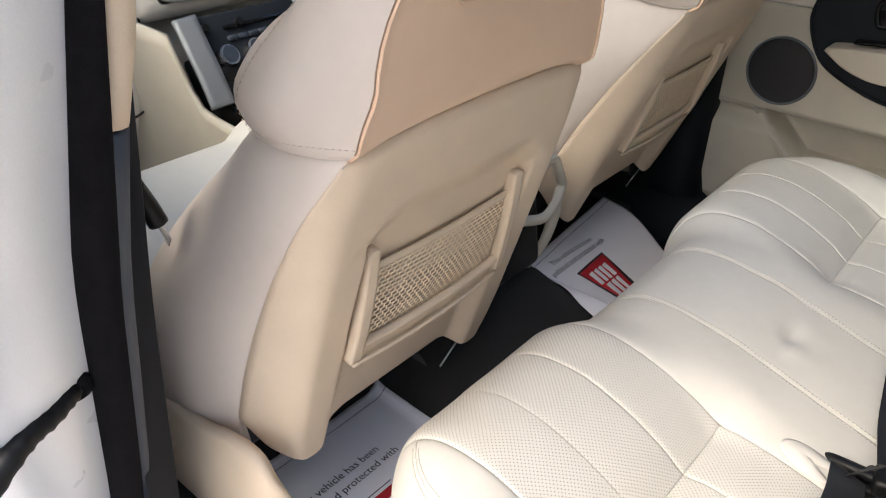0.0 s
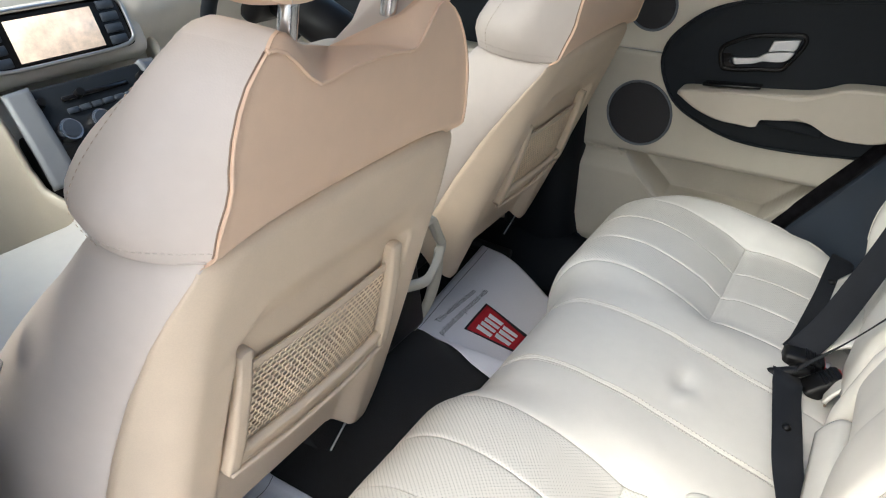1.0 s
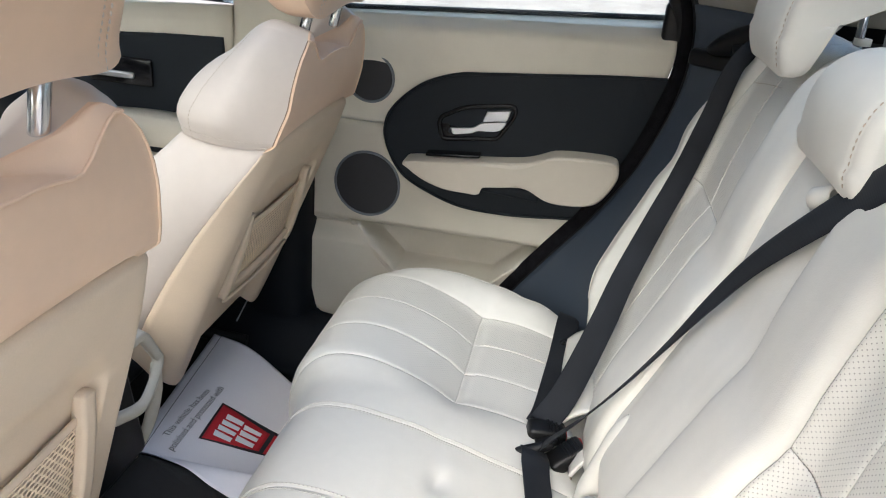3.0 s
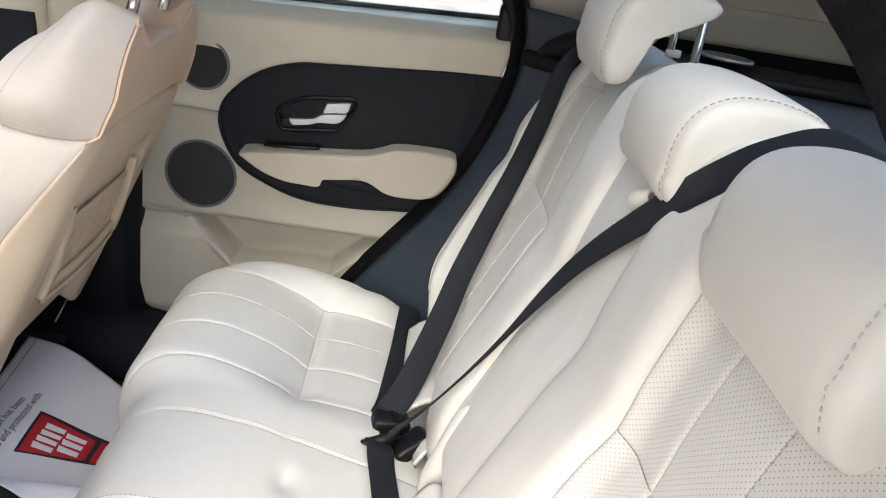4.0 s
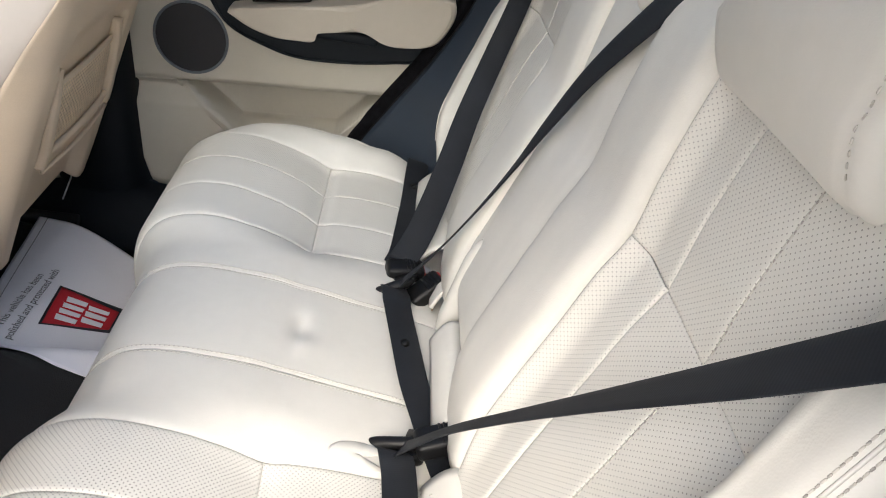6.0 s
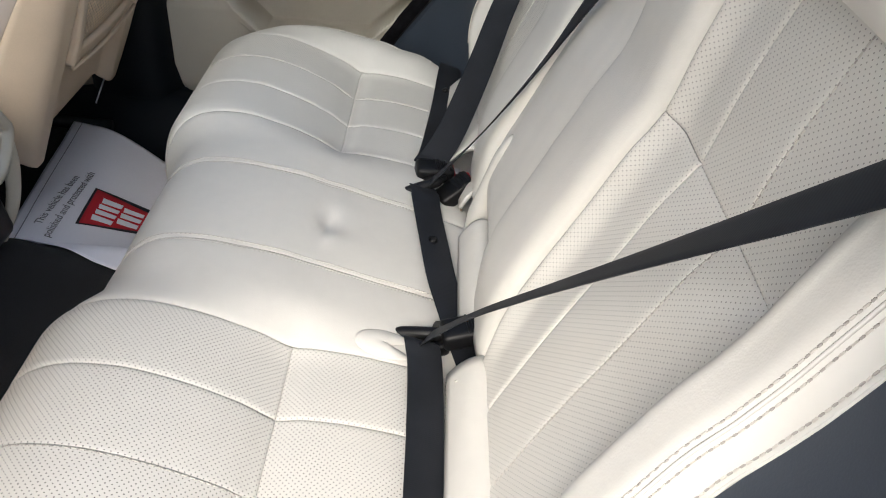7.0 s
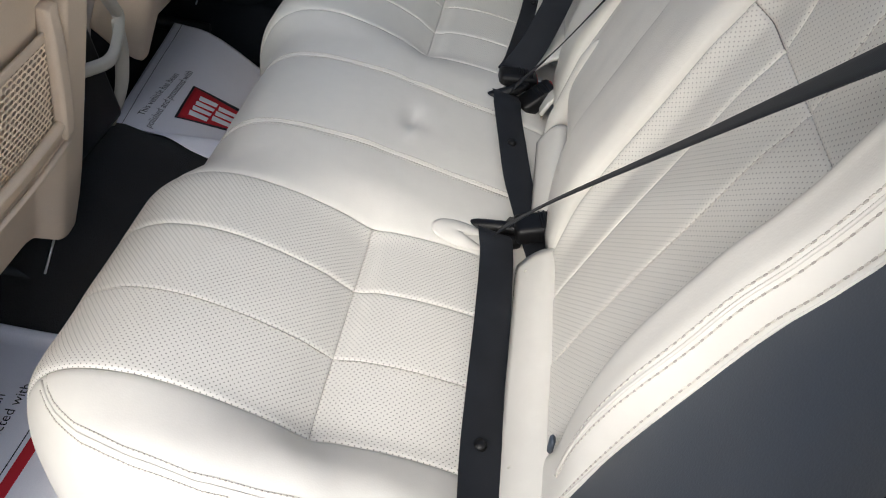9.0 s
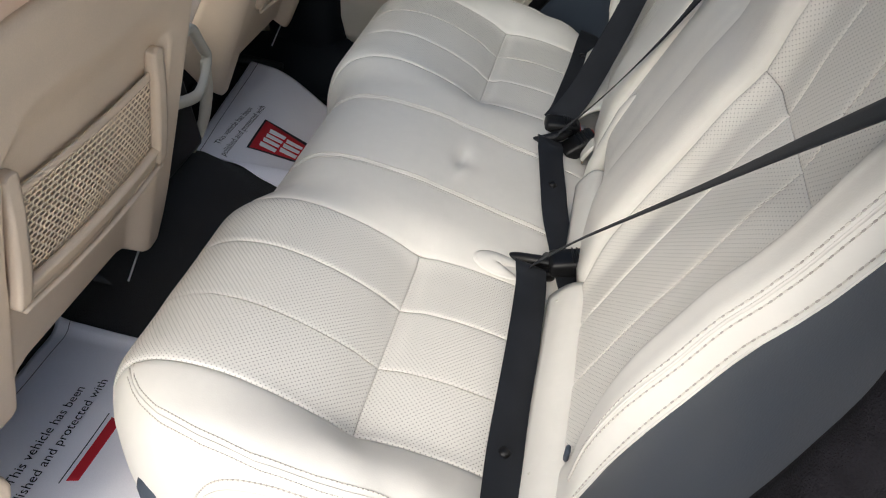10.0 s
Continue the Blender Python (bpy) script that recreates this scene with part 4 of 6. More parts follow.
surf("window_pane", np.array([[(0.775 - 0.12 * (z - 0.8) / 0.35, y, z) for z in np.linspace(0.78, 1.16, 8)] for y in np.linspace(0.03, 0.76, 10)]), M_GLASS, far_door, depth=0.004)
bpy.data.objects["window_pane"].visible_shadow = False
wf = spline([(0.748, 0.016, 0.80), (0.742, 0.000, 0.86), (0.722, 0.03, 0.93), (0.69, 0.09, 1.02), (0.65, 0.2, 1.13)], 30)
tube("window_frame", wf, 0.021, M_BLACK, far_door, sides=10)
block("window_post", (0.03, 0.05, 0.09), (0.742, 0.012, 0.852), M_BLACK, far_door, bevel=0.008)
block("door_core", (0.04, 0.70, 0.66), (0.872, 0.40, 0.46), M_PAINT, far_door, "white painted outer skin", 0.02, 2)

# far centre pillar, front door and near front door
bpil = thing("centre_pillar", "ivory far centre pillar with dark lower cover", "car pillar", kind="structure")
for lo, hi, mat in ((-0.02, 0.50, M_SILL), (0.503, 1.15, M_TRIM)):
    zr = np.linspace(lo, hi, 16)
    pc = spline([(0.790, 0.732), (0.745, 0.732), (0.712, 0.755), (0.706, 0.82), (0.735, 0.90), (0.79, 0.92)], 24)
    surf("pillar_cover", np.array([[(x - 0.12 * max(0, z - 0.80) / 0.35, y - 0.05 * (z - 0.5) * (z > 0.5), z) for x, y in pc] for z in zr]), mat, bpil, depth=0.008, flip=True)
fsill = thing("sill_trim", "dark moulded sill trim along the far doors", "sill trim", kind="structure")
surf("cover", np.array([[(0.60 + 0.16 * f, y, 0.02 + 0.07 * ease(f * 1.3) + 0.03 * ease((abs(y - 0.80) < 0.2) * (1 - abs(y - 0.80) / 0.2)) * ease(f * 1.1)) for f in np.linspace(0, 1, 14)] for y in np.linspace(0.05, 1.7, 80)]), M_SILL, fsill, depth=0.02, flip=True)
block("outer_sill", (0.12, 1.7, 0.20), (0.84, 0.9, 0.02), M_PAINT, fsill, bevel=0.02)
fd = thing("front_door", "closed front door lined in ivory with a slate insert", "car door")
yy = np.linspace(0.90, 1.75, 20)
surf("lining", np.array([[(0.752 - 0.03 * ease((z - 0.6) / 0.2), y, z) for z in np.linspace(0.05, 0.861 - 0.068 * y, 24)] for y in yy]), M_TRIM, fd, depth=0.02, flip=True)
fo = spline([(.92, .735), (1.1, .725), (1.35, .70), (1.52, .66), (1.56, .60), (1.48, .52), (1.25, .47), (1.0, .46), (.93, .50), (.92, .735)], 70)[:-1]
plate("insert", fo, lambda y, z, d: (0.735 - d, y, z), -0.002, 0.010, M_DARK, fd, lip=0.006)
plate("armrest", spline([(.93, .555), (1.1, .56), (1.3, .545), (1.45, .53), (1.45, .50), (1.2, .49), (.95, .50), (.93, .555)], 50)[:-1], lambda y, z, d: (0.728 - d, y, z), 0, 0.06, M_TRIM, fd, lip=0.015, smooth=True)
block("handle_bezel", (0.01, 0.15, 0.06), (0.722, 1.16, 0.64), M_GLOSSBLACK, fd, bevel=0.004)
block("release_lever", (0.01, 0.09, 0.014), (0.714, 1.17, 0.632), M_SATIN, fd, bevel=0.004)
surf("window_pane", np.array([[(0.775 - 0.12 * (z - 0.8) / 0.35, y, z) for z in np.linspace(0.80, 1.15, 6)] for y in np.linspace(0.9, 1.7, 8)]), M_GLASS, fd, depth=0.004).visible_shadow = False
nd = thing("front_door", "closed front door lined in ivory, seen past the pillar", "car door")
surf("lining", np.array([[(-0.752 + 0.03 * ease((z - 0.6) / 0.2), y, z) for z in np.linspace(0.05, 0.83, 24)] for y in np.linspace(0.86, 1.75, 20)]), M_TRIM, nd, depth=0.02)
surf("window_pane", np.array([[(-0.775 + 0.12 * (z - 0.8) / 0.35, y, z) for z in np.linspace(0.80, 1.15, 6)] for y in np.linspace(0.9, 1.7, 8)]), M_GLASS, nd, depth=0.004).visible_shadow = False

# roof rails and the rear of the cabin
for side in (1, -1):
    rail = spline([(side * 0.57, 1.5, 1.08), (side * 0.60, 0.9, 1.15), (side * 0.605, 0.42, 1.165), (side * 0.60, 0.0, 1.155), (side * 0.58, -0.6, 1.12), (side * 0.55, -1.05, 1.05)], 40)
    structure(tube("trim", rail, 0.028, M_HEAD, None, sides=10), "ivory roof rail above the doors", "roof rail")
    q = thing("quarter_panel", "ivory moulded rear quarter trim with a small window", "trim panel", kind="structure")
    yq = np.linspace(-1.1, -0.06, 40)
    surf("lower_trim", np.array([[(side * (0.745 - 0.10 * ease((z - 0.45) / 0.5)), y, z) for z in np.linspace(0.0, 0.835, 20)] for y in yq]), M_SLATE, q, depth=0.012, flip=side > 0)
    surf("upper_trim", np.array([[(side * (0.742 - 0.30 * (z - 0.86) - 0.02 * math.sin((y + 1.1) * 3)), y, z + (0.10 * (y + 0.06) * -0.15)) for z in np.linspace(0.885, 0.955, 8)] for y in yq]), M_TRIM, q, depth=0.012, flip=side > 0)
    surf("pillar_trim", np.array([[(side * (0.72 - 0.42 * (z - 0.95)), y, z) for z in np.linspace(0.95, 1.17, 10)] for y in np.linspace(-1.1, -0.34, 12)]), M_TRIM, q, depth=0.012, flip=side > 0)
    surf("pillar_trim", np.array([[(side * (0.722 - 0.36 * (z - 0.87)), -0.02 - 0.13 * f + 0.26 * (z - 0.87), z) for z in np.linspace(0.872, 1.15, 12)] for f in np.linspace(0, 1, 10)]), M_TRIM, q, depth=0.012)
    surf("window_pane", np.array([[(side * (0.735 - 0.40 * (z - 0.95)), y, z) for z in np.linspace(0.94, 1.16, 5)] for y in np.linspace(-0.345, -0.1, 6)]), M_GLASS, q, depth=0.004).visible_shadow = False
    surf("ledge_riser", np.array([[(side * (0.735 - 0.02 * f), y, 0.835 + 0.085 * f) for f in np.linspace(0, 1, 4)] for y in yq]), M_BLACK, q, depth=0.01, flip=side > 0)
    # parcel ledge with speaker ring
    ledge = spline([(-0.07, 0.0), (-0.12, 0.012), (-0.3, 0.016), (-0.6, 0.016), (-1.05, 0.01)], 30)
    surf("ledge", np.array([[(side * x, y, 0.842 + d + 0.010 * math.sin((x - 0.56) / 0.2 * math.pi)) for x in np.linspace(0.56, 0.76, 10)] for y, d in ledge]), M_BLACK, q, "black ledge along the luggage space", depth=0.02, flip=side < 0)
    ell = ring_path(0.635, -0.385, 0.042, 0.046, 40, lambda x, y: (side * x, y, 0.878))
    tube("speaker_ring", ell, 0.004, M_SATIN, q, sides=8, closed=True)
    surf("speaker_grille", np.array([[(side * 0.635 + (p[0] - side * 0.635) * f, -0.385 + (p[1] + 0.385) * f, 0.878) for f in np.linspace(0.05, 0.95, 5)] for p in ell + ell[:1]]), M_SILVER, q, depth=0.003)
    # belt guide cover at the shoulder
    g = thing("belt_guide", "black moulded shoulder belt guide", "belt guide")
    bm = bmesh.new()
    bmesh.ops.create_uvsphere(bm, u_segments=32, v_segments=16, radius=1.0, matrix=Matrix.Translation((side * 0.636, -0.104, 0.858)) @ Matrix.Rotation(radians(52 * side), 4, "Z") @ Matrix.Rotation(radians(26 * side), 4, "Y") @ Matrix.Diagonal((0.082, 0.046, 0.025, 1)))
    part("cover", bm, M_BLACK, g)
    block("plinth", (0.14, 0.07, 0.03), (side * 0.662, -0.086, 0.812), M_BLACK, g, bevel=0.008, turn=Matrix.Rotation(radians(52 * side), 4, "Z"))

shelf = thing("parcel_shelf", "slate luggage cover behind the backrest", "parcel shelf")
surf("cover", np.array([[(x, y, 0.838 + 0.004 * math.sin(y * 9)) for x in np.linspace(-0.57, 0.57, 12)] for y in np.linspace(-0.98, -0.27, 16)]), M_SLATE, shelf, depth=0.015, flip=True)
gate = thing("tailgate", "ivory lined tailgate with a sloping rear window", "tailgate", kind="structure")
block("lining", (1.4, 0.06, 0.85), (0, -1.14, 0.42), M_TRIM, gate, bevel=0.02)
surf("window_pane", np.array([[(x, -1.12 + 0.5 * (z - 0.86), z) for z in np.linspace(0.86, 1.18, 5)] for x in np.linspace(-0.55, 0.55, 6)]), M_GLASS, gate, depth=0.004).visible_shadow = False


# ---- front seats ----
def seat_rear(z):
    """Rear face of a front seat's back at height z."""
    return float(np.interp(z, [0.15, 0.69, 0.75, 0.80, 0.84, 0.87], [0.72, 0.558, 0.544, 0.541, 0.549, 0.567]))


def shell_half(z):
    return float(np.interp(z, [0.19, 0.25, 0.295, 0.40, 0.50, 0.56, 0.61, 0.64, 0.665, 0.685, 0.705], [0.218, 0.231, 0.2355, 0.236, 0.234, 0.232, 0.228, 0.220, 0.209, 0.197, 0.181]))


def shell_wrap(z):
    """How far the side edge of the shell lies forward of its middle."""
    return float(np.interp(z, [0.19, 0.295, 0.37, 0.455, 0.535, 0.605, 0.64, 0.665, 0.70], [0.070, 0.078, 0.075, 0.065, 0.050, 0.031, 0.021, 0.014, 0.008]))


def shell_top(u):
    return 0.704 - 0.004 * u * u - 0.010 * abs(u) ** 6


def shell_bottom(ax):
    return float(np.interp(ax, [0, 0.10, 0.118, 0.135, 0.152, 0.172, 0.19, 0.205, 0.222, 0.236], [0.243, 0.243, 0.236, 0.222, 0.208, 0.203, 0.206, 0.217, 0.240, 0.285]))


def shell_point(u, z):
    w = shell_half(z)
    x = u * w
    ax = abs(x)
    edge = w - 0.046
    s = max(0.0, (ax - edge) / 0.046)
    off = shell_wrap(z) * s ** 2.1
    # rolled top edge
    off += 0.009 * max(0.0, (z - shell_top(u) + 0.022) / 0.022) ** 2.4
    # hollow middle below the pocket, with slanting flanks to the side lobes
    flank = 1 - ease((ax - 0.118) / 0.036)
    off += 0.022 * flank * (1 - ease((z - 0.375) / 0.02))
    # pocket: a soft hollow above the net and a deep cavity behind it
    side = 1 - ease((ax - 0.143) / 0.008 + 0.2)
    arch = 0.618 - 0.030 * ease((ax - 0.09) / 0.06) ** 2
    wide = 1 - ease((ax - 0.118 - 0.03 * ease((0.60 - z) / 0.04)) / 0.03)
    soft = ease((arch - z) / 0.052) * (side if z < 0.55 else wide * ease((z - 0.55) / 0.03) + side * (1 - ease((z - 0.55) / 0.03)))
    deep = ease((0.516 - z) / 0.012) * side
    low = ease((z - 0.383) / 0.012)
    off += low * (0.0175 * soft + 0.040 * deep)
    return np.array([x, seat_rear(z) + off, z])


def loft(name, rings, mat, parent, label="", u0=0.0, u1=1.0, depth=0.01, nu=None):
    """A skin through closed rings, from fraction u0 to u1 round them."""
    n = len(rings[0])
    i0, i1 = int(round(u0 * n)), int(round(u1 * n))
    g = np.array([[r[k % n] for k in range(i0, i1 + 1)] for r in rings])
    return surf(name, g, mat, parent, label, depth=depth, flip=True)


def seat_ring(z, wr, ws, depth, hollow, start, n=96, rear=None, top=None):
    """One level of the seat back: rear middle, round the right side, the front and back."""
    base = seat_rear(z) if rear is None else rear
    if start > 0:
        head = [(0.0, 0.06), (wr * 0.5, 0.06), (wr - 0.020, start + 0.014), (wr + 0.000, start + 0.003)]
    else:
        head = [(0.0, 0.0), (wr * 0.5, 0.0), (wr * 0.975, 0.0), (wr, 0.0035)]
    half = head + [ (ws, start + (depth - start) * 0.42), (ws * 0.985, start + (depth - start) * 0.78), (ws * 0.88, depth), (ws * 0.66, depth - hollow * 0.45), (ws * 0.35, depth - hollow), (0.0, depth - hollow)]
    pts = half + [(-x, d) for x, d in half[-2:0:-1]]
    loop = np.array(pts + pts[:1])
    seg = np.concatenate([[0], np.cumsum(np.linalg.norm(np.diff(loop, axis=0), axis=1))])
    q = np.vstack([loop[-2], loop, loop[1]])
    out = []
    for k in range(n):
        # even index steps keep the corners at the same place on each level
        t = k / n * (len(loop) - 1)
        x, d = at_index(q, t)
        zz = z if top is None else z + top(x, d)
        out.append((x, base + d, zz))
    return np.array(out)


def front_seat(cx, dy, label, lean=0.0):
    seat = thing("front_car_seat", label, "car seat", (cx, dy, 0), "front seats")
    # leather side bolsters and front, below the waist seam
    lower = [(.18, .216, .238, .18, .03), (.26, .232, .256, .255, .045), (.33, .236, .267, .285, .06), (.40, .236, .270, .285, .07), (.47, .235, .264, .265, .07), (.54, .2325, .252, .232, .06), (.60, .229, .240, .195, .05), (.64, .220, .230, .168, .04), (.672, .208, .220, .152, .035), (.692, .196, .209, .142, .03)]
    dense = []
    q = padded(np.array(lower))
    for t in np.linspace(0, len(lower) - 1, 34):
        z, wr, ws, dep, hol = at_index(q, t)
        dense.append(seat_ring(z, shell_half(z), ws, dep, hol, shell_wrap(z)))
    loft("lower_cover", dense, M_SIDE, seat, "almond leather side bolsters, cool daylight in their colour", 2.1 / 18, 1 - 2.1 / 18, depth=0)
    # upper part, with raised wings beside the headrest posts
    upper = [(.678, .1945, .2105, .142, .03), (.700, .1925, .224, .148, .03), (.722, .189, .232, .156, .03), (.745, .181, .229, .156, .03), (.768, .175, .213, .147, .028), (.790, .156, .187, .128, .025), (.807, .130, .154, .100, .02)]

    def wing(z):
        k = ease((z - 0.74) / 0.067)
        return lambda x, d: k * (0.031 * ease((abs(x) - 0.066 - 0.25 * max(0.0, d)) / 0.056) + 0.006 * ease((0.075 - abs(x)) / 0.05) + ease((abs(x) - 0.075) / 0.05) * (0.020 * math.exp(-(((d - 0.050) / 0.050) ** 2)) - 0.022 * ease((d - 0.06) / 0.06)))

    rings = []
    q = padded(np.array(upper))
    for t in np.concatenate([np.linspace(0, 1, 9)[:-1], np.linspace(1, 1.4, 8)[:-1], np.linspace(1.4, len(upper) - 1, 11)]):
        z, wr, ws, dep, hol = at_index(q, t)
        rings.append(seat_ring(z, wr, ws, dep, hol, 0.0, rear=seat_rear(z), top=wing(z)))
        # tucked behind the shell's edge
        for p in rings[-1]:
            back = float(ease((0.03 - (p[1] - seat_rear(z))) / 0.02))
            u = min(1.0, abs(p[0]) / shell_half(z))
            p[1] += 0.009 * back * (1 - float(ease((p[2] - shell_top(u)) / 0.006))) * (1 - float(ease((abs(p[0]) - 0.165) / 0.02)))
            p[1] += 0.022 * back * float(ease((abs(p[0]) - 0.165) / 0.02)) * (1 - float(ease((z - 0.674) / 0.026)))
    c = rings[-1].mean(axis=0)
    for f, drop in ((0.985, 0.004), (0.95, 0.005), (0.90, 0.006), (0.82, 0.007), (0.72, 0.008), (0.58, 0.007), (0.45, 0.006), (0.12, 0.004), (0.01, 0.004)):
        r = c + (rings[25] - c) * np.array([f, f, 1])
        low = rings[25][:, 2] * f + (0.805 + drop) * (1 - f)
        r[:, 2] = low + 0.010 * math.sqrt(max(0, 1 - f))
        # padded crest of the wings
        for p in r:
            p[2] += 0.013 * float(ease((abs(p[0]) - 0.070) / 0.04)) * math.sin(math.pi * min(1.0, (1 - f) / 0.40))
        rings.append(r)
    n = 96
    a = 3 / 18
    loft("back_cover", rings[:26], M_SEAT_WARMLIT, seat, "almond leather rear panel, warm light in its colour", -a, a, depth=0)
    loft("wing_cover", rings[4:26], M_SIDE, seat, "almond leather wing, cool daylight in its colour", a, 0.5 - 2.2 / 18, depth=0)
    loft("wing_cover", rings[4:26], M_SIDE, seat, "almond leather wing, cool daylight in its colour", 0.5 + 2.2 / 18, 1 - a, depth=0)
    loft("face_cover", rings[:26], M_LEATHER, seat, "ivory leather front panel", 0.5 - 2.2 / 18, 0.5 + 2.2 / 18)
    loft("top_cover", rings[25:], M_SEAT_WARMLIT, seat, "almond leather top, warm light in its colour", -a, a, depth=0)
    for b0, b1 in ((a, 0.5 - 2.2 / 18), (0.5 + 2.2 / 18, 1 - a)):
        loft("wing_crest", rings[25:], M_SIDE, seat, "almond leather crest of a wing, cool daylight in its colour", b0, b1, depth=0)
    loft("face_top", rings[25:], M_LEATHER, seat, "", 0.5 - 2.2 / 18, 0.5 + 2.2 / 18, depth=0)
    k = int(round(a * n))
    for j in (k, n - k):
        # dark tube stands for the crease shade between wing and rear panel
        tube("piping", [r[j] + np.array([math.copysign(0.0004, r[j][0]), -0.0004, 0]) for r in rings[7:26]], 0.0008, M_CREASE, seat, sides=8)
    tube("piping", [rings[25][m % n] + np.array([0, -0.001, 0.001]) for m in range(-k, k + 1)], 0.0017, M_SEAT_WARMLIT, seat, sides=8)
    # waist seam round the sides
    for side in (1, -1):
        idx = range(int(0.17 * n), int(0.40 * n)) if side > 0 else range(n - int(0.17 * n), n - int(0.40 * n), -1)
        ring = np.array([dense[-1][m] * 0.4 + rings[5][m] * 0.6 for m in idx])
        nor = np.array([(side, 0, 0)] * len(ring), float)
        tube("waist_seam", ring + np.array([side * 0.0005, 0, 0.0]), 0.0024, M_SIDE, seat, sides=6)
        stitches("stitching", np.array([rings[9][m] for m in idx]) + np.array([side * 0.0003, 0, 0]), nor, M_SIDE, seat, 0.0060, 0.0042, 0.0006)
        m = int(0.29 * n) if side > 0 else n - int(0.29 * n)
        edge = np.array([r[m] for r in rings[:26]])
        stitches("stitching", edge + np.array([side * 0.0022, 0, 0]), np.array([(side, 0.3, 0)] * 26, float), M_PIPE, seat, 0.0064, 0.0040, 0.0004)
    # hard shell on the rear
    cols = []
    for u in np.linspace(-1, 1, 120):
        bot = shell_bottom(abs(u) * 0.236)
        cols.append([shell_point(u, z) for z in np.linspace(bot, shell_top(u), 130)])
    surf("rear_shell", np.array(cols), M_SHELL, seat, "hard almond plastic back shell with a moulded pocket", depth=0.006)
    # rails, lip and elastic net of the pocket
    for s in (-1, 1):
        rail = spline([(s * 0.1305, .6125, .553), (s * 0.1305, .6145, .540), (s * 0.1325, .6195, .50), (s * 0.136, .6335, .43), (s * 0.139, .645, .388)], 40)
        wide = 0.019 * np.sqrt(1 - (1 - np.clip(np.arange(40) / 4.0, 0.05, 1)) ** 2)
        ribbon("pocket_rail", rail, np.tile([1, 0, 0.02], (40, 1)), wide, M_SHELL, seat, "rounded pocket rail", thick=0.0165)
    lip = spline([(-.140, .6440, .398), (-.07, .6405, .395), (0, .6395, .394), (.07, .6405, .395), (.140, .6440, .398)], 30)
    ribbon("pocket_lip", lip, np.tile([0, -0.55, 1.0], (30, 1)), 0.032, M_SHELL, seat, "moulded lip under the net", thick=0.010)
    tube("lip_bead", lip + np.array([0, -0.0015, -0.0195]), 0.0034, M_SHELL, seat, sides=8)

    def net_point(x, t):
        z = 0.402 + t * (0.518 - 0.402 - 0.006 * (1 - (x / 0.13) ** 2))
        y = 0.616 + 0.20 * (0.55 - z) - 0.006 * (1 - (x / 0.13) ** 2) * math.sin(math.pi * min(1, t + 0.1)) - 0.003 * t
        return np.array([x, y, z])

    band = np.array([net_point(x, 1.0) + np.array([0, 0, 0.002]) for x in np.linspace(-0.128, 0.128, 30)])
    ribbon("elastic_band", band, np.tile([0, -0.15, 1.0], (30, 1)), 0.0105, M_SHELL, seat, "elastic band along the net", thick=0.003)
    net_v, net_f = [], []
    nx, nz, cw = 27, 18, 0.256 / 27
    for r in range(nz):
        for q_ in range(nx):
            x0 = -0.128 + cw * (q_ + (0.5 if r % 2 else 0.0))
            if x0 + cw > 0.1285:
                continue
            t0, t1 = r / nz, (r + 1) / nz
            o = len(net_v)
            outer = [(x0, t0), (x0 + cw / 2, t0), (x0 + cw, t0), (x0 + cw, (t0 + t1) / 2), (x0 + cw, t1), (x0 + cw / 2, t1), (x0, t1), (x0, (t0 + t1) / 2)]
            xm, tm = x0 + cw / 2, (t0 + t1) / 2
            for x, t in outer:
                net_v.append(net_point(x, t))
            for x, t in outer:
                kx, kt = (0.66, 0.50) if (x != xm and t != tm) else (0.76, 0.70)
                net_v.append(net_point(xm + (x - xm) * kx * (0.9 if x != xm and t != tm else 1), tm + (t - tm) * kt) + np.array([0, -0.0008, 0]))
            for m in range(8):
                l = (m + 1) % 8
                net_f.append((o + m, o + l, o + 8 + l, o + 8 + m))
    net = hang(new("net", make_mesh("net", net_v, net_f, M_POCKETNET)), seat, "open honeycomb elastic net")
    net["kind"] = "stuff"
    # headrest and posts
    hr = [(0.0, .880), (.0, .90), (-.012, .95), (-.010, 1.02), (.02, 1.06), (.07, 1.06), (.10, 1.02), (.105, .95), (.085, .895), (.05, .876)]
    prof = spline(hr + hr[:1], 41)[:-1]
    mid = prof.mean(axis=0)
    g = []
    for x in np.linspace(-1, 1, 37):
        e = max(0.0, (abs(x) - 0.58) / 0.42)
        k_ = 1 - 0.30 * (1 - math.sqrt(max(0.0, 1 - e ** 2.3)))
        dip = 0.0025 * math.exp(-(((abs(x) - 0.74) / 0.02) ** 2))
        ring = [(0.008 + x * 0.144, 0.540 + (mid + (p - mid) * k_ * (1 - dip / 0.06))[0], (mid + (p - mid) * k_)[1] + 0.006 * math.sin(x * 3 + 1)) for p in prof]
        g.append(ring + ring[:1])
    g = np.array(g)
    capped = np.concatenate([[np.tile(g[0].mean(axis=0), (41, 1))], g, [np.tile(g[-1].mean(axis=0), (41, 1))]])
    surf("headrest", capped, M_SEAT_WARMLIT, seat, "almond leather headrest raised on steel posts, warm light in its colour", depth=0, flip=True)
    for s in (-1, 1):
        i = 5 if s < 0 else 31
        ring = g[i, :-1]
        nn = ring - ring.mean(axis=0)
        nn[:, 0] = 0
        nn /= np.linalg.norm(nn, axis=1, keepdims=True)
        for d in (-0.005, 0.005):
            stitches("stitching", ring[:14] + nn[:14] * 0.001 + np.array([d, 0, 0]), nn[:14], M_SIDE, seat, 0.0062, 0.0046, 0.0008)
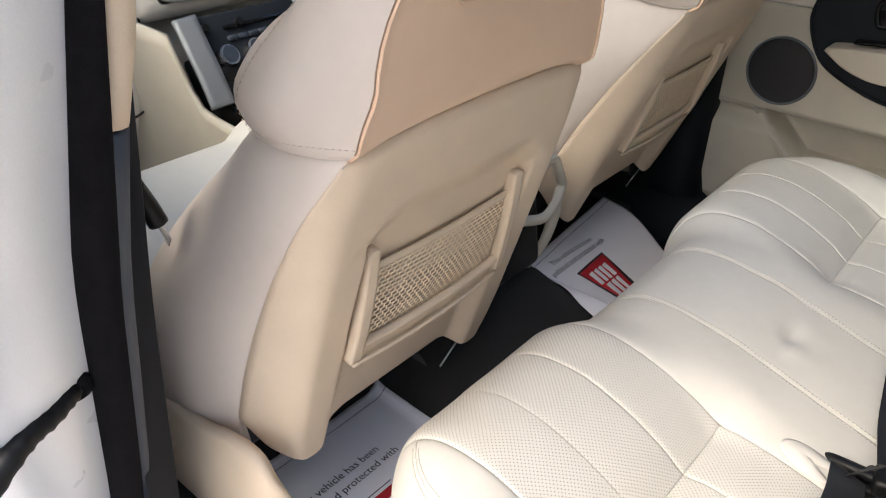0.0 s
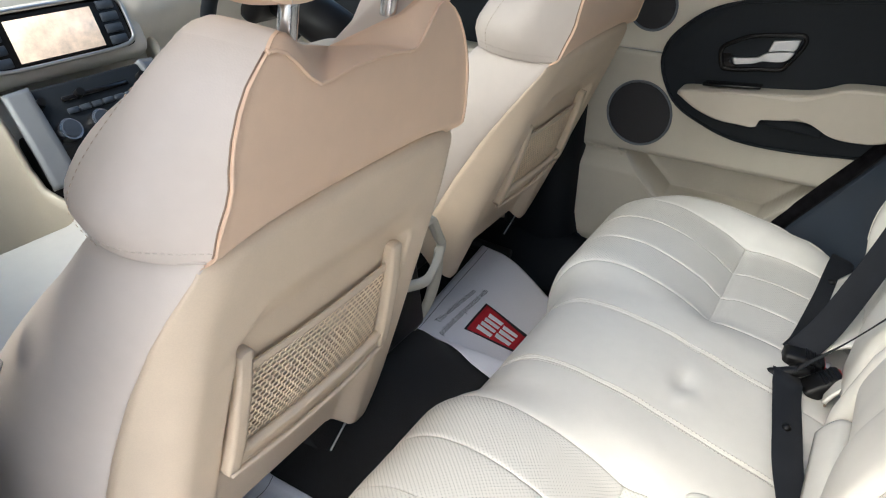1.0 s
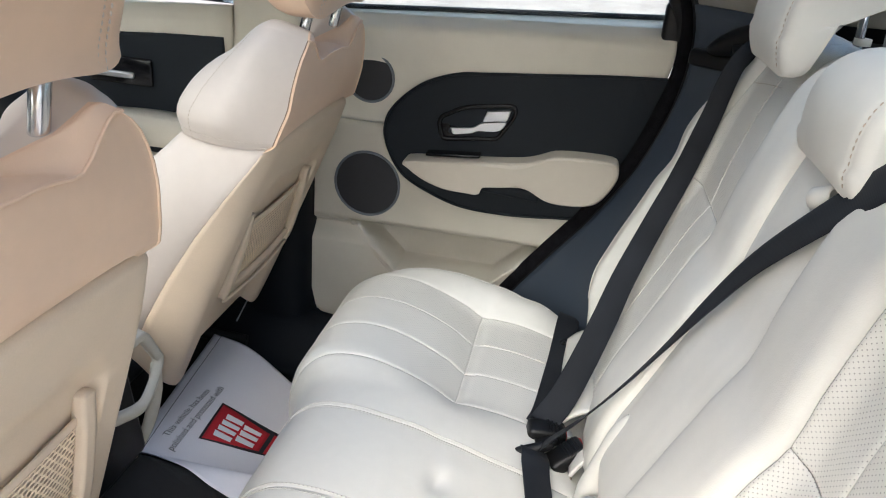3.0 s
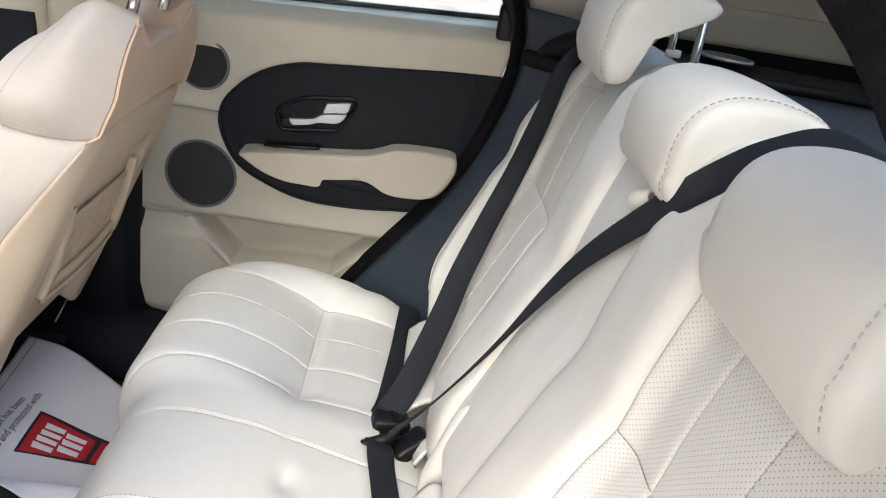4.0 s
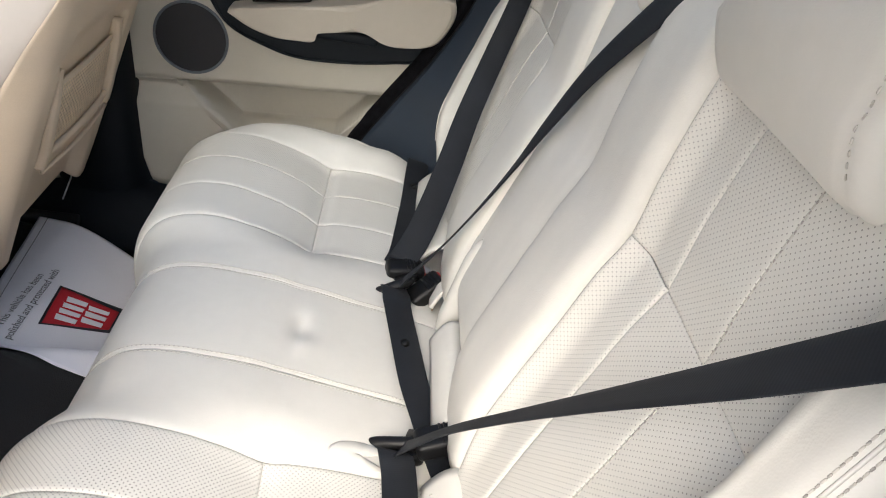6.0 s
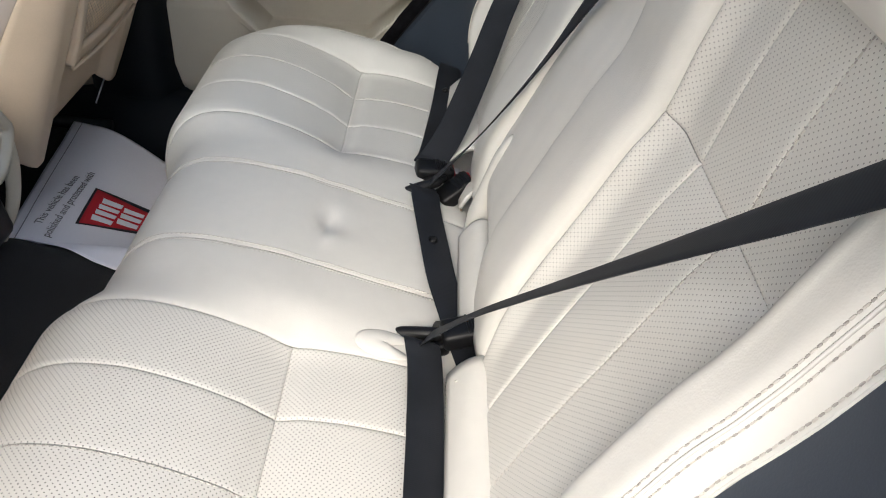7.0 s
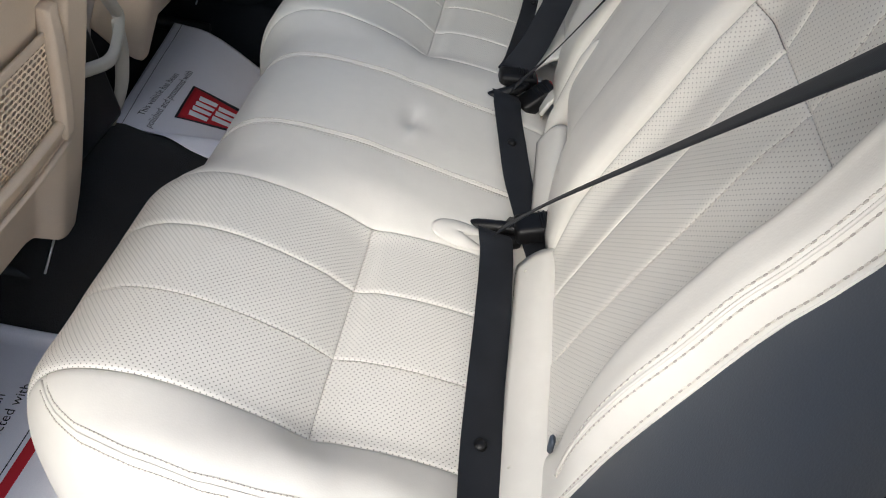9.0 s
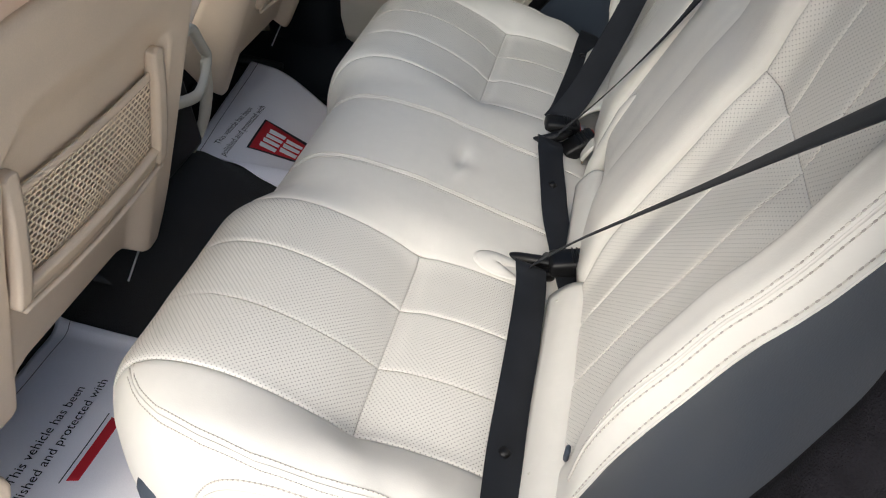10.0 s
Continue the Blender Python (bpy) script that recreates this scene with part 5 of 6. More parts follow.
        tube("headrest_post", [(s * 0.073, 0.590, 0.75), (s * 0.073, 0.559, 0.93)], 0.0085, M_CHROME, seat, "polished steel post", 16)
        tube("post_collar", [(s * 0.073, 0.5821, 0.796), (s * 0.073, 0.5798, 0.809)], [0.016, 0.013], M_SEAT_WARMLIT, seat, sides=18)
    # seat cushion, valance and runners
    cu, cols = np.linspace(-1, 1, 40), []
    prof = spline([(.83, .20), (.85, .30), (.90, .345), (1.0, .36), (1.15, .385), (1.27, .39), (1.33, .36), (1.35, .28)], 40)
    for u in cu:
        e = max(0, (abs(u) - 0.80) / 0.2)
        lift = 0.03 * ease((abs(u) - 0.55) / 0.2) - 0.11 * (1 - math.sqrt(max(0, 1 - e * e)))
        cols.append([(u * 0.262, y, z + lift) for y, z in prof])
    surf("cushion", np.array(cols), M_LEATHER, seat, "ivory leather seat cushion", depth=0.02)
    for s in (-1, 1):
        if s * cx < 0 or cx > 0:
            continue
        top = spline([(.655, .215), (.662, .262), (.685, .292), (.74, .288), (.80, .268), (.88, .258), (1.0, .250), (1.2, .245), (1.33, .220)], 50)
        rows = []
        for i, (y, z) in enumerate(top):
            bulge = 0.016 * math.sin(min(1.0, i / 9.0) * math.pi / 2)
            rows.append([(s * (0.236 + bulge + 0.010 * math.sin(math.pi * f)), y + (0.02 * (1 - min(1.0, i / 8.0))) * f, z * (1 - f) + 0.09 * f) for f in np.linspace(0, 1, 14)])
        surf("side_valance", np.array(rows), M_SHELL, seat, "almond plastic side valance", depth=0.014, flip=s < 0)
    for s in (-1, 1):
        tube("runner", [(s * 0.19, 0.74, 0.075), (s * 0.19, 1.3, 0.11)], 0.016, M_BLACK, seat, sides=8)
    bm = bmesh.new()
    slab(bm, (0.46, 0.45, 0.12), (0, 1.05, 0.2), 0.02, 2)
    part("seat_pan", bm, M_BLACK, seat)
    tube("trim_wire", [(0.16, 0.715, 0.215), (0.115, 0.722, 0.17)], 0.0016, M_SATIN, seat, "thin loose wire under the shell", 6)
    if lean:
        back = Matrix.Translation((0, 0.70, 0.20)) @ Matrix.Rotation(lean, 4, "X") @ Matrix.Translation((0, -0.70, -0.20))
        for ob in seat.children:
            if ob.name.split(".")[0] not in ("cushion", "runner", "seat_pan", "side_valance"):
                ob.matrix_local = back
    return seat


front_seat(-0.357, 0.0, "almond leather front seat with hard shell and net pocket")
front_seat(0.422, 0.094, "almond leather front seat with net pocket, beside the far door", 0.105)

# ---- centre console and dashboard ----
con = thing("centre_console", "ivory centre console with a rear vent loop", "console")
cs = spline([(-0.105, 0.12), (-0.105, 0.30), (-0.085, 0.39), (-0.05, 0.43), (0.0, 0.44), (0.05, 0.43), (0.085, 0.39), (0.105, 0.30), (0.105, 0.12)], 50)
surf("body", np.array([[(x * (1 - 0.05 * f), 0.80 + 0.70 * f, z - 0.02 * f) for x, z in cs] for f in np.linspace(0, 1, 14)]), M_TRIM, con, depth=0.012, flip=True)
half_loop = [(0.0, 0.709, 0.456), (0.020, 0.710, 0.455), (0.032, 0.712, 0.446), (0.054, 0.717, 0.416), (0.074, 0.7215, 0.390), (0.079, 0.7225, 0.381), (0.072, 0.719, 0.371), (0.040, 0.710, 0.361), (0.0, 0.703, 0.354)]
loop = spline(half_loop + [(-x, y, z) for x, y, z in half_loop[-2:0:-1]], 96)
ribbon("vent_loop", loop, np.tile([0.05, 1, 0.25], (len(loop), 1)), 0.013, M_TRIM, con, "ivory moulded loop round the rear vent", thick=0.013)
block("vent_face", (0.150, 0.02, 0.20), (0, 0.772, 0.310), M_BLACK, con, "black recessed rear vent", 0.01, 2, Matrix.Rotation(radians(-8), 4, "X"))
for s in (-1, 1):
    jaw = spline([(s * 0.079, 0.726, 0.370), (s * 0.085, 0.737, 0.305), (s * 0.082, 0.752, 0.245), (s * 0.066, 0.780, 0.175)], 24)
    tube("side_jaw", jaw, np.interp(np.arange(24), [0, 6, 16, 23], [0.008, 0.011, 0.009, 0.004]), M_TRIM, con, sides=10)
block("lid", (0.18, 0.42, 0.06), (0, 1.02, 0.425), M_LEATHER, con, "padded ivory lid", 0.025, 4)

dash = thing("dashboard", "ivory dashboard with slate centre stack", "dashboard")
dp = spline([(1.60, .12), (1.58, .30), (1.56, .42), (1.585, .50), (1.60, .56), (1.575, .60), (1.56, .66), (1.60, .735), (1.72, .79), (1.95, .80), (2.1, .78)], 60)
surf("body", np.array([[(x, y + 0.03 * ease((0.20 - abs(x)) / 0.08) * ease((z - 0.45) / 0.1), z) for y, z in dp] for x in np.linspace(-0.76, 0.76, 60)]), M_LEATHER, dash, depth=0.03)
surf("top_pad", np.array([[(x, y, z) for y, z in spline([(1.68, .792), (1.8, .815), (2.0, .82), (2.2, .80)], 14)] for x in np.linspace(-0.76, 0.76, 30)]), M_DARK, dash, "slate upper pad", depth=0.02)
tube("glovebox_gap", [(x, 1.566, 0.585 - 0.008 * math.sin(x * 6)) for x in np.linspace(-0.74, -0.2, 20)], 0.003, M_BLACK, dash, sides=6)
tube("glovebox_gap", spline([(-0.205, 1.562, 0.58), (-0.20, 1.556, 0.45), (-0.24, 1.555, 0.38), (-0.4, 1.56, 0.36)], 20), 0.0025, M_BLACK, dash, sides=6)
# screen unit
tilt = Matrix.Rotation(radians(-24), 4, "X")
bz = thing("display_unit", "infotainment display lit in pale orange, in a satin frame", "display")
bz.matrix_world = Matrix.Translation((0.0, 1.56, 0.640)) @ tilt
block("surround", (0.43, 0.07, 0.150), (0, 0.04, 0), M_LEATHER, bz, bevel=0.03, seg=4)
block("face", (0.330, 0.012, 0.106), (0, 0.0, 0), M_BLACK, bz, bevel=0.012, seg=3)
block("screen", (0.185, 0.006, 0.080), (0.0, -0.006, -0.003), M_SCREEN, bz, "pale orange map on the display", 0.001, 1)
rim = [(0.168 * math.copysign(abs(math.cos(a)) ** 0.35, math.cos(a)), -0.006, 0.054 * math.copysign(abs(math.sin(a)) ** 0.35, math.sin(a))) for a in np.linspace(0, 2 * math.pi, 72, endpoint=False)]
tube("frame", rim, 0.0045, M_SATIN, bz, sides=8, closed=True)
for s in (-1, 1):
    for i in range(4):
        block("key", (0.040, 0.006, 0.018), (s * 0.128, -0.007, 0.035 - 0.024 * i), M_SLATE, bz, bevel=0.002, seg=1)
# climate and audio stack
st = thing("control_stack", "slate control stack with silver dials and satin side rails", "controls")
st.matrix_world = Matrix.Translation((0.0, 1.430, 0.485)) @ Matrix.Rotation(radians(-38), 4, "X")
block("panel", (0.265, 0.03, 0.205), (0, 0.01, 0), M_DARK, st, bevel=0.006)
block("disc_slot", (0.150, 0.006, 0.010), (0, -0.006, 0.068), M_GLOSSBLACK, st, bevel=0.001, seg=1)
for s in (-1.4, -0.45, 1.25):
    ring = bmesh.new()
    bmesh.ops.create_cone(ring, cap_ends=True, segments=32, radius1=0.0235, radius2=0.0215, depth=0.022, matrix=Matrix.Translation((s * 0.072, -0.014, 0.005)) @ Matrix.Rotation(radians(90), 4, "X"))
    dial = part("dial", ring, M_CHROME, st, "silver rotary dial", smooth=False)
    face = bmesh.new()
    bmesh.ops.create_cone(face, cap_ends=True, segments=32, radius1=0.0175, radius2=0.017, depth=0.004, matrix=Matrix.Translation((s * 0.072, -0.0265, 0.005)) @ Matrix.Rotation(radians(90), 4, "X"))
    part("dial_face", face, M_SLATE, dial, smooth=False)
    knob = bmesh.new()
    bmesh.ops.create_cone(knob, cap_ends=True, segments=24, radius1=0.009, radius2=0.008, depth=0.016, matrix=Matrix.Translation((s * 0.085, -0.012, 0.070)) @ Matrix.Rotation(radians(90), 4, "X"))
    part("knob", knob, M_BLACK, st, smooth=False)
for s in (-1, 1):
    rail = spline([(s * 0.143, 0.002, 0.105), (s * 0.150, -0.004, 0.03), (s * 0.153, -0.004, -0.03), (s * 0.156, 0.0, -0.085)], 24)
    ribbon("side_rail", rail, np.tile([1, 0.35 * s, 0], (24, 1)), 0.050, M_SILVER, st, "satin silver side rail", thick=0.016)
for r in range(3):
    for c_ in range(6):
        block("key", (0.024, 0.006, 0.011), (-0.065 + 0.026 * c_, -0.007, 0.043 - 0.026 * r - (0.035 if r else 0)), M_SLATE, st, bevel=0.002, seg=1)
block("storage_mouth", (0.30, 0.12, 0.13), (0, 1.46, 0.415), M_BLACK, dash, "dark storage mouth below the stack", 0.01)
# ivory flanks of the tunnel, sweeping up into the dash
for s in (-1, 1):
    rows = []
    for y in np.linspace(1.12, 1.62, 40):
        top = float(np.interp(y, [1.12, 1.30, 1.375, 1.425, 1.455, 1.49, 1.62], [0.375, 0.390, 0.396, 0.404, 0.440, 0.545, 0.60]))
        flare = 0.168 + 0.07 * float(ease((y - 1.44) / 0.16))
        rows.append([(s * (flare + 0.025 * f * f - 0.006 * math.sin(math.pi * f)), y, top * (1 - f) + 0.11 * f) for f in np.linspace(0, 1, 16)])
    surf("tunnel_flank", np.array(rows), M_TRIM, con, "ivory tunnel flank", depth=0.012, flip=s < 0)

wheel = thing("steering_wheel", "black leather steering wheel with satin spokes", "steering wheel")
wheel.matrix_world = Matrix.Translation((0.38, 1.33, 0.70)) @ Matrix.Rotation(radians(-66), 4, "X")
tube("rim", [(0.185 * math.cos(a), 0.185 * math.sin(a), 0) for a in np.linspace(0, 2 * math.pi, 72, endpoint=False)], 0.0155, M_DARK, wheel, sides=12, closed=True)
part("boss", slab(bmesh.new(), (0.17, 0.14, 0.05), (0, -0.005, -0.01), 0.02, 3), M_BLACK, wheel)
for a in (200, 235, 305, 340):
    c_, s_ = math.cos(radians(a)), math.sin(radians(a))
    ribbon("spoke", [(0.06 * c_, 0.06 * s_, 0.012), (0.12 * c_, 0.12 * s_, 0.010), (0.176 * c_, 0.176 * s_, 0.003)], np.tile([-s_, c_, 0], (3, 1)), 0.018, M_SATIN, wheel, "satin spoke", thick=0.010)
tube("column", [(0, 0, -0.02), (0, 0, -0.25)], 0.05, M_BLACK, wheel, sides=20)
bin_ = thing("instrument_binnacle", "black hood over the instruments", "instrument hood")
block("hood", (0.36, 0.2, 0.14), (0.38, 1.66, 0.80), M_BLACK, bin_, bevel=0.05, seg=4)
ws = thing("windscreen", "clear raked windscreen", "windscreen", kind="structure")
surf("pane", np.array([[(x, 1.40 + 0.85 * f, 1.20 - 0.42 * f) for f in np.linspace(0, 1, 6)] for x in np.linspace(-0.68, 0.68, 8)]), M_GLASS, ws, depth=0.005).visible_shadow = False


# ---- rear belts and buckles ----
def buckle(at, turn, label, red=False):
    b = thing("seat_belt_buckle", label, "belt buckle", at)
    b.matrix_world = Matrix.Translation(at) @ turn
    part("housing", slab(bmesh.new(), (0.060, 0.036, 0.026), (0, 0, 0), 0.007, 3), M_BLACK, b)
    for k in range(4):
        block("grip_rib", (0.0028, 0.0300, 0.0030), (0.002 + 0.0062 * k, 0, 0.0132), M_BLACK, b, bevel=0.001, seg=1)
    block("stalk", (0.064, 0.024, 0.018), (-0.054, -0.002, -0.014), M_BLACK, b, bevel=0.006, seg=2)
    block("latch_plate", (0.012, 0.016, 0.0026), (0.034, -0.004, 0.006), M_SATIN, b, "grey steel latch plate", 0.001, 1)
    block("release_button", (0.010, 0.026, 0.014), (0.027, 0, 0.001), M_RED if red else M_BLACK, b, "red release button" if red else "", 0.003, 2)
    return b


def tongue(a, b, label):
    """The latch plate: a rounded bar over which the strap folds, with its slim tail."""
    a, b = np.array(a), np.array(b)
    g = thing("belt_latch", label, "belt tongue", tuple((a + b) / 2))
    n, mid = 18, (a + b) / 2
    path = np.array([a + (b - a) * f for f in np.linspace(0, 1, n)]) - mid
    rad = 0.0084 * np.sqrt(1 - np.clip(np.abs(np.linspace(-1, 1, n)) * 1.12 - 0.14, 0, 0.985) ** 4)
    tube("bar", path, rad, M_BLACK, g, sides=14)
    across = np.cross(b - a, (0, 0, 1.0))
    across /= np.linalg.norm(across)
    tail = spline([(b - mid) * 0.9, (b - mid) * 0.7 - across * 0.014 - np.array([0, 0, 0.005]), (b - mid) * 0.75 - across * 0.030 - np.array([0, 0, 0.012])], 12)
    ribbon("tail", tail, np.tile(b - a, (12, 1)), 0.026, M_BLACK, g, "black moulded latch tail", thick=0.007)
    return g


RZ = lambda d: Matrix.Rotation(radians(d), 4, "Z")
RX = lambda d: Matrix.Rotation(radians(d), 4, "X")
RY = lambda d: Matrix.Rotation(radians(d), 4, "Y")

buckle((-0.166, 0.094, 0.303), RZ(-78) @ RY(-8), "black belt buckle in the bench beside the outer seat")
tongue((-0.163, 0.181, 0.290), (-0.170, 0.112, 0.300), "black latch plate holding a slack shoulder belt")
buckle((0.150, 0.108, 0.290), RZ(-62) @ RY(-30), "black belt buckle with a red button", True)
buckle((0.196, 0.142, 0.292), RZ(-80) @ RY(5), "black belt buckle standing in the bench", True)
tongue((0.130, 0.194, 0.288), (0.152, 0.128, 0.306), "black latch plate of the middle belt")


def strap_between(name, label, pts, dirs, width, n=60, stud=None):
    ob = thing(name, label, "seat belt", group="rear belts")
    p = spline(pts, n)
    a = spline(dirs, n)
    ribbon("webbing", p, a, width, M_BELT, ob)
    if stud is not None:
        bm = bmesh.new()
        bmesh.ops.create_cone(bm, cap_ends=True, segments=20, radius1=0.0068, radius2=0.0052, depth=0.005, matrix=Matrix.Translation(stud[0]) @ stud[1])
        part("stop_button", bm, M_BLACK, ob, "round black stop button")
    return ob


# near shoulder strap: edge-on at the latch, opening out to the shoulder
pts = [(-0.19, 0.14, 0.312), (-0.25, 0.098, 0.408), (-0.325, 0.06, 0.506), (-0.416, 0.019, 0.619), (-0.526, -0.025, 0.752), (-0.618, -0.075, 0.872), (-0.662, -0.104, 0.93)]
dirs = [(.73, -.61, .30), (.68, -.70, .22), (.68, -.70, .22), (.70, -.67, .25), (.74, -.59, .32), (.78, -.49, .39), (.80, -.42, .44)]
strap_between("seat_belt", "slate webbing shoulder belt stretched slack across the backrest", pts, dirs, np.interp(np.linspace(0, 1, 60), [0, 0.15, 0.35, 0.5, 0.65, 1], [0.026, 0.018, 0.020, 0.027, 0.037, 0.048]))
# near lap strap
pts = [(-0.180, 0.150, 0.298), (-0.195, 0.146, 0.308), (-0.225, 0.140, 0.300), (-0.31, 0.136, 0.292), (-0.40, 0.134, 0.292), (-0.48, 0.132, 0.296), (-0.54, 0.128, 0.298), (-0.585, 0.123, 0.285), (-0.620, 0.118, 0.24), (-0.63, 0.112, 0.17)]
dirs = [(0.15, 1, 0.1)] + [(0.03, 1, 0.30)] * 7 + [(0.0, 1, 0.2)] * 2
strap_between("seat_belt", "slate webbing lap belt lying across the cushion", pts, dirs, 0.042, stud=((-0.478, 0.134, 0.2985), RX(-14)))
# middle shoulder strap, over the backrest and down to the far buckle
pts = [(-0.212, -0.205, 0.908), (-0.197, -0.155, 0.917), (-0.180, -0.121, 0.899), (-0.158, -0.086, 0.864), (-0.088, -0.066, 0.799), (0.003, -0.040, 0.706), (0.052, -0.014, 0.624), (0.079, 0.018, 0.542), (0.092, 0.056, 0.468), (0.110, 0.098, 0.392), (0.136, 0.146, 0.312)]
dirs = [(-.92, .20, -.20), (-.88, .25, -.40), (-.80, .25, -.54), (-.76, .18, -.60), (-.78, .10, -.60), (-.84, .06, -.53), (-.90, .04, -.40), (-.90, .25, -.30), (-.86, .42, -.25), (-.85, .49, -.21), (-.88, .37, -.30)]
strap_between("seat_belt", "slate webbing middle belt slanting across the backrest", pts, dirs, np.interp(np.linspace(0, 1, 60), [0, 0.35, 0.56, 0.72, 0.88, 1], [0.046, 0.041, 0.031, 0.017, 0.013, 0.026]))
# middle lap strap
pts = [(0.138, 0.158, 0.300), (0.118, 0.154, 0.303), (0.09, 0.150, 0.298), (0.02, 0.138, 0.294), (-0.06, 0.124, 0.290), (-0.12, 0.108, 0.286), (-0.170, 0.094, 0.283), (-0.215, 0.080, 0.280)]
dirs = [(0.25, 0.95, 0.2), (0.25, 0.95, 0.25), (0.25, 0.95, 0.3), (0.2, 1, 0.3), (0.2, 1, 0.3), (0.2, 1, 0.3), (0.2, 1, 0.3), (0.2, 1, 0.3)]
strap_between("seat_belt", "slate webbing lap belt of the middle seat", pts, dirs, 0.043, stud=((0.015, 0.139, 0.2965), RX(-14)))
# far shoulder and lap straps
pts = [(0.60, -0.190, 0.850), (0.565, -0.145, 0.866), (0.528, -0.094, 0.862), (0.495, -0.062, 0.828), (0.495, -0.042, 0.737), (0.492, -0.018, 0.642), (0.460, 0.015, 0.558), (0.390, 0.053, 0.482), (0.325, 0.080, 0.420), (0.246, 0.119, 0.340), (0.205, 0.150, 0.298)]
dirs = [(0.55, 0.75, 0.15), (0.55, 0.75, 0.15), (0.22, 0.6, 0.77), (0.22, 0.91, 0.34), (0.21, 0.96, 0.19), (0.21, 0.95, 0.22), (0.22, 0.94, 0.25), (0.21, 0.95, 0.23), (0.21, 0.95, 0.22), (0.25, 0.93, 0.28), (0.3, 0.9, 0)]
strap_between("seat_belt", "slate webbing shoulder belt of the far seat", pts, dirs, np.interp(np.linspace(0, 1, 60), [0, 0.25, 0.42, 1], [0.026, 0.026, 0.034, 0.046]))
pts = [(0.200, 0.155, 0.298), (0.24, 0.147, 0.294), (0.32, 0.140, 0.290), (0.42, 0.132, 0.290), (0.52, 0.126, 0.296), (0.60, 0.120, 0.285), (0.640, 0.115, 0.22)]
dirs = [(-0.05, 1, 0.3)] * 7
strap_between("seat_belt", "slate webbing lap belt of the far seat", pts, dirs, 0.044, stud=((0.47, 0.131, 0.297), RX(-14)))


# ---- paper floor mats ----
def paper_height(x, y):
    slope = 0.095 * ease((y - 0.60) / 0.24) * ease((x - 0.02) / 0.1)
    return max(floor_height(x, y), 0.006, slope) + 0.006 + 0.0025 * noise.noise(Vector((x * 9, y * 9, 4)))


def lettering(text, size, mat, parent, m, name="lettering"):
    cu = bpy.data.curves.new(name, "FONT")
    cu.body, cu.size, cu.extrude = text, size, 0.0001
    cu.resolution_u = 3
    tmp = bpy.data.objects.new(name, cu)
    scene.collection.objects.link(tmp)
    bpy.context.view_layer.update()
    me = bpy.data.meshes.new_from_object(tmp.evaluated_get(bpy.context.evaluated_depsgraph_get()))
    bpy.data.objects.remove(tmp)
    me.transform(m)
    for v in me.vertices:
        v.co.z = paper_height(v.co.x, v.co.y) + 0.0012
    me.materials.clear()
    me.materials.append(mat)
    return hang(new(name, me), parent)


def print_bar(outline, mat, parent, name="printed_bar", lift=0.0009):
    """A printed shape that follows the paper, from four corners."""
    a, b, c, d = (np.array(p) for p in outline)
    g = []
    for s in np.linspace(0, 1, 16):
        row = []
        for t in np.linspace(0, 1, 16):
            p = (a * (1 - s) + b * s) * (1 - t) + (d * (1 - s) + c * s) * t
            row.append((p[0], p[1], paper_height(p[0], p[1]) + lift))
        g.append(row)
    return surf(name, np.array(g), mat, parent, depth=0.0003, flip=False)


def paper_mat(x0, x1, y0, y1, turn, curl, label, skew=0.0):
    ob = thing("paper_floor_mat", label, "floor mat", group="paper floor mats")
    c = np.array([(x0 + x1) / 2, (y0 + y1) / 2])
    r = np.array([[math.cos(turn), -math.sin(turn)], [math.sin(turn), math.cos(turn)]])

    def at_(u, v):
        return c + r @ (np.array([x0 + (x1 - x0) * u, y0 + (y1 - y0) * v]) - c) - np.array([skew * (1 - 0.35 * u) * (1 - v), 0])

    g = []
    for u in np.linspace(0, 1, 60):
        row = []
        for v in np.linspace(0, 1, 50):
            x, y = at_(u, v)
            row.append((x, y, paper_height(x, y) + curl(u, v)))
        g.append(row)
    surf("sheet", np.array(g), M_PAPER, ob, depth=0.0008)
    for v in (0.055, 0.945):
        line = [at_(u, v) for u in np.linspace(0.0, 1.0, 40)]
        tube("printed_line", [(x, y, paper_height(x, y) + 0.0004) for x, y in line], 0.0006, M_INK, ob, sides=4)
    return ob


flat = lambda u, v: 0.0
far_mat = paper_mat(0.188, 0.600, 0.52, 0.875, radians(6), flat, "white paper floor mat with black lettering and a red emblem", 0.17)
tr = Matrix.Translation((0.231, 0.812, 0)) @ RZ(-2)
lettering("This vehicle has been", 0.0180, M_INK, far_mat, tr)
tr = Matrix.Translation((0.205, 0.789, 0))
lettering("polished and protected with", 0.0180, M_INK, far_mat, tr)


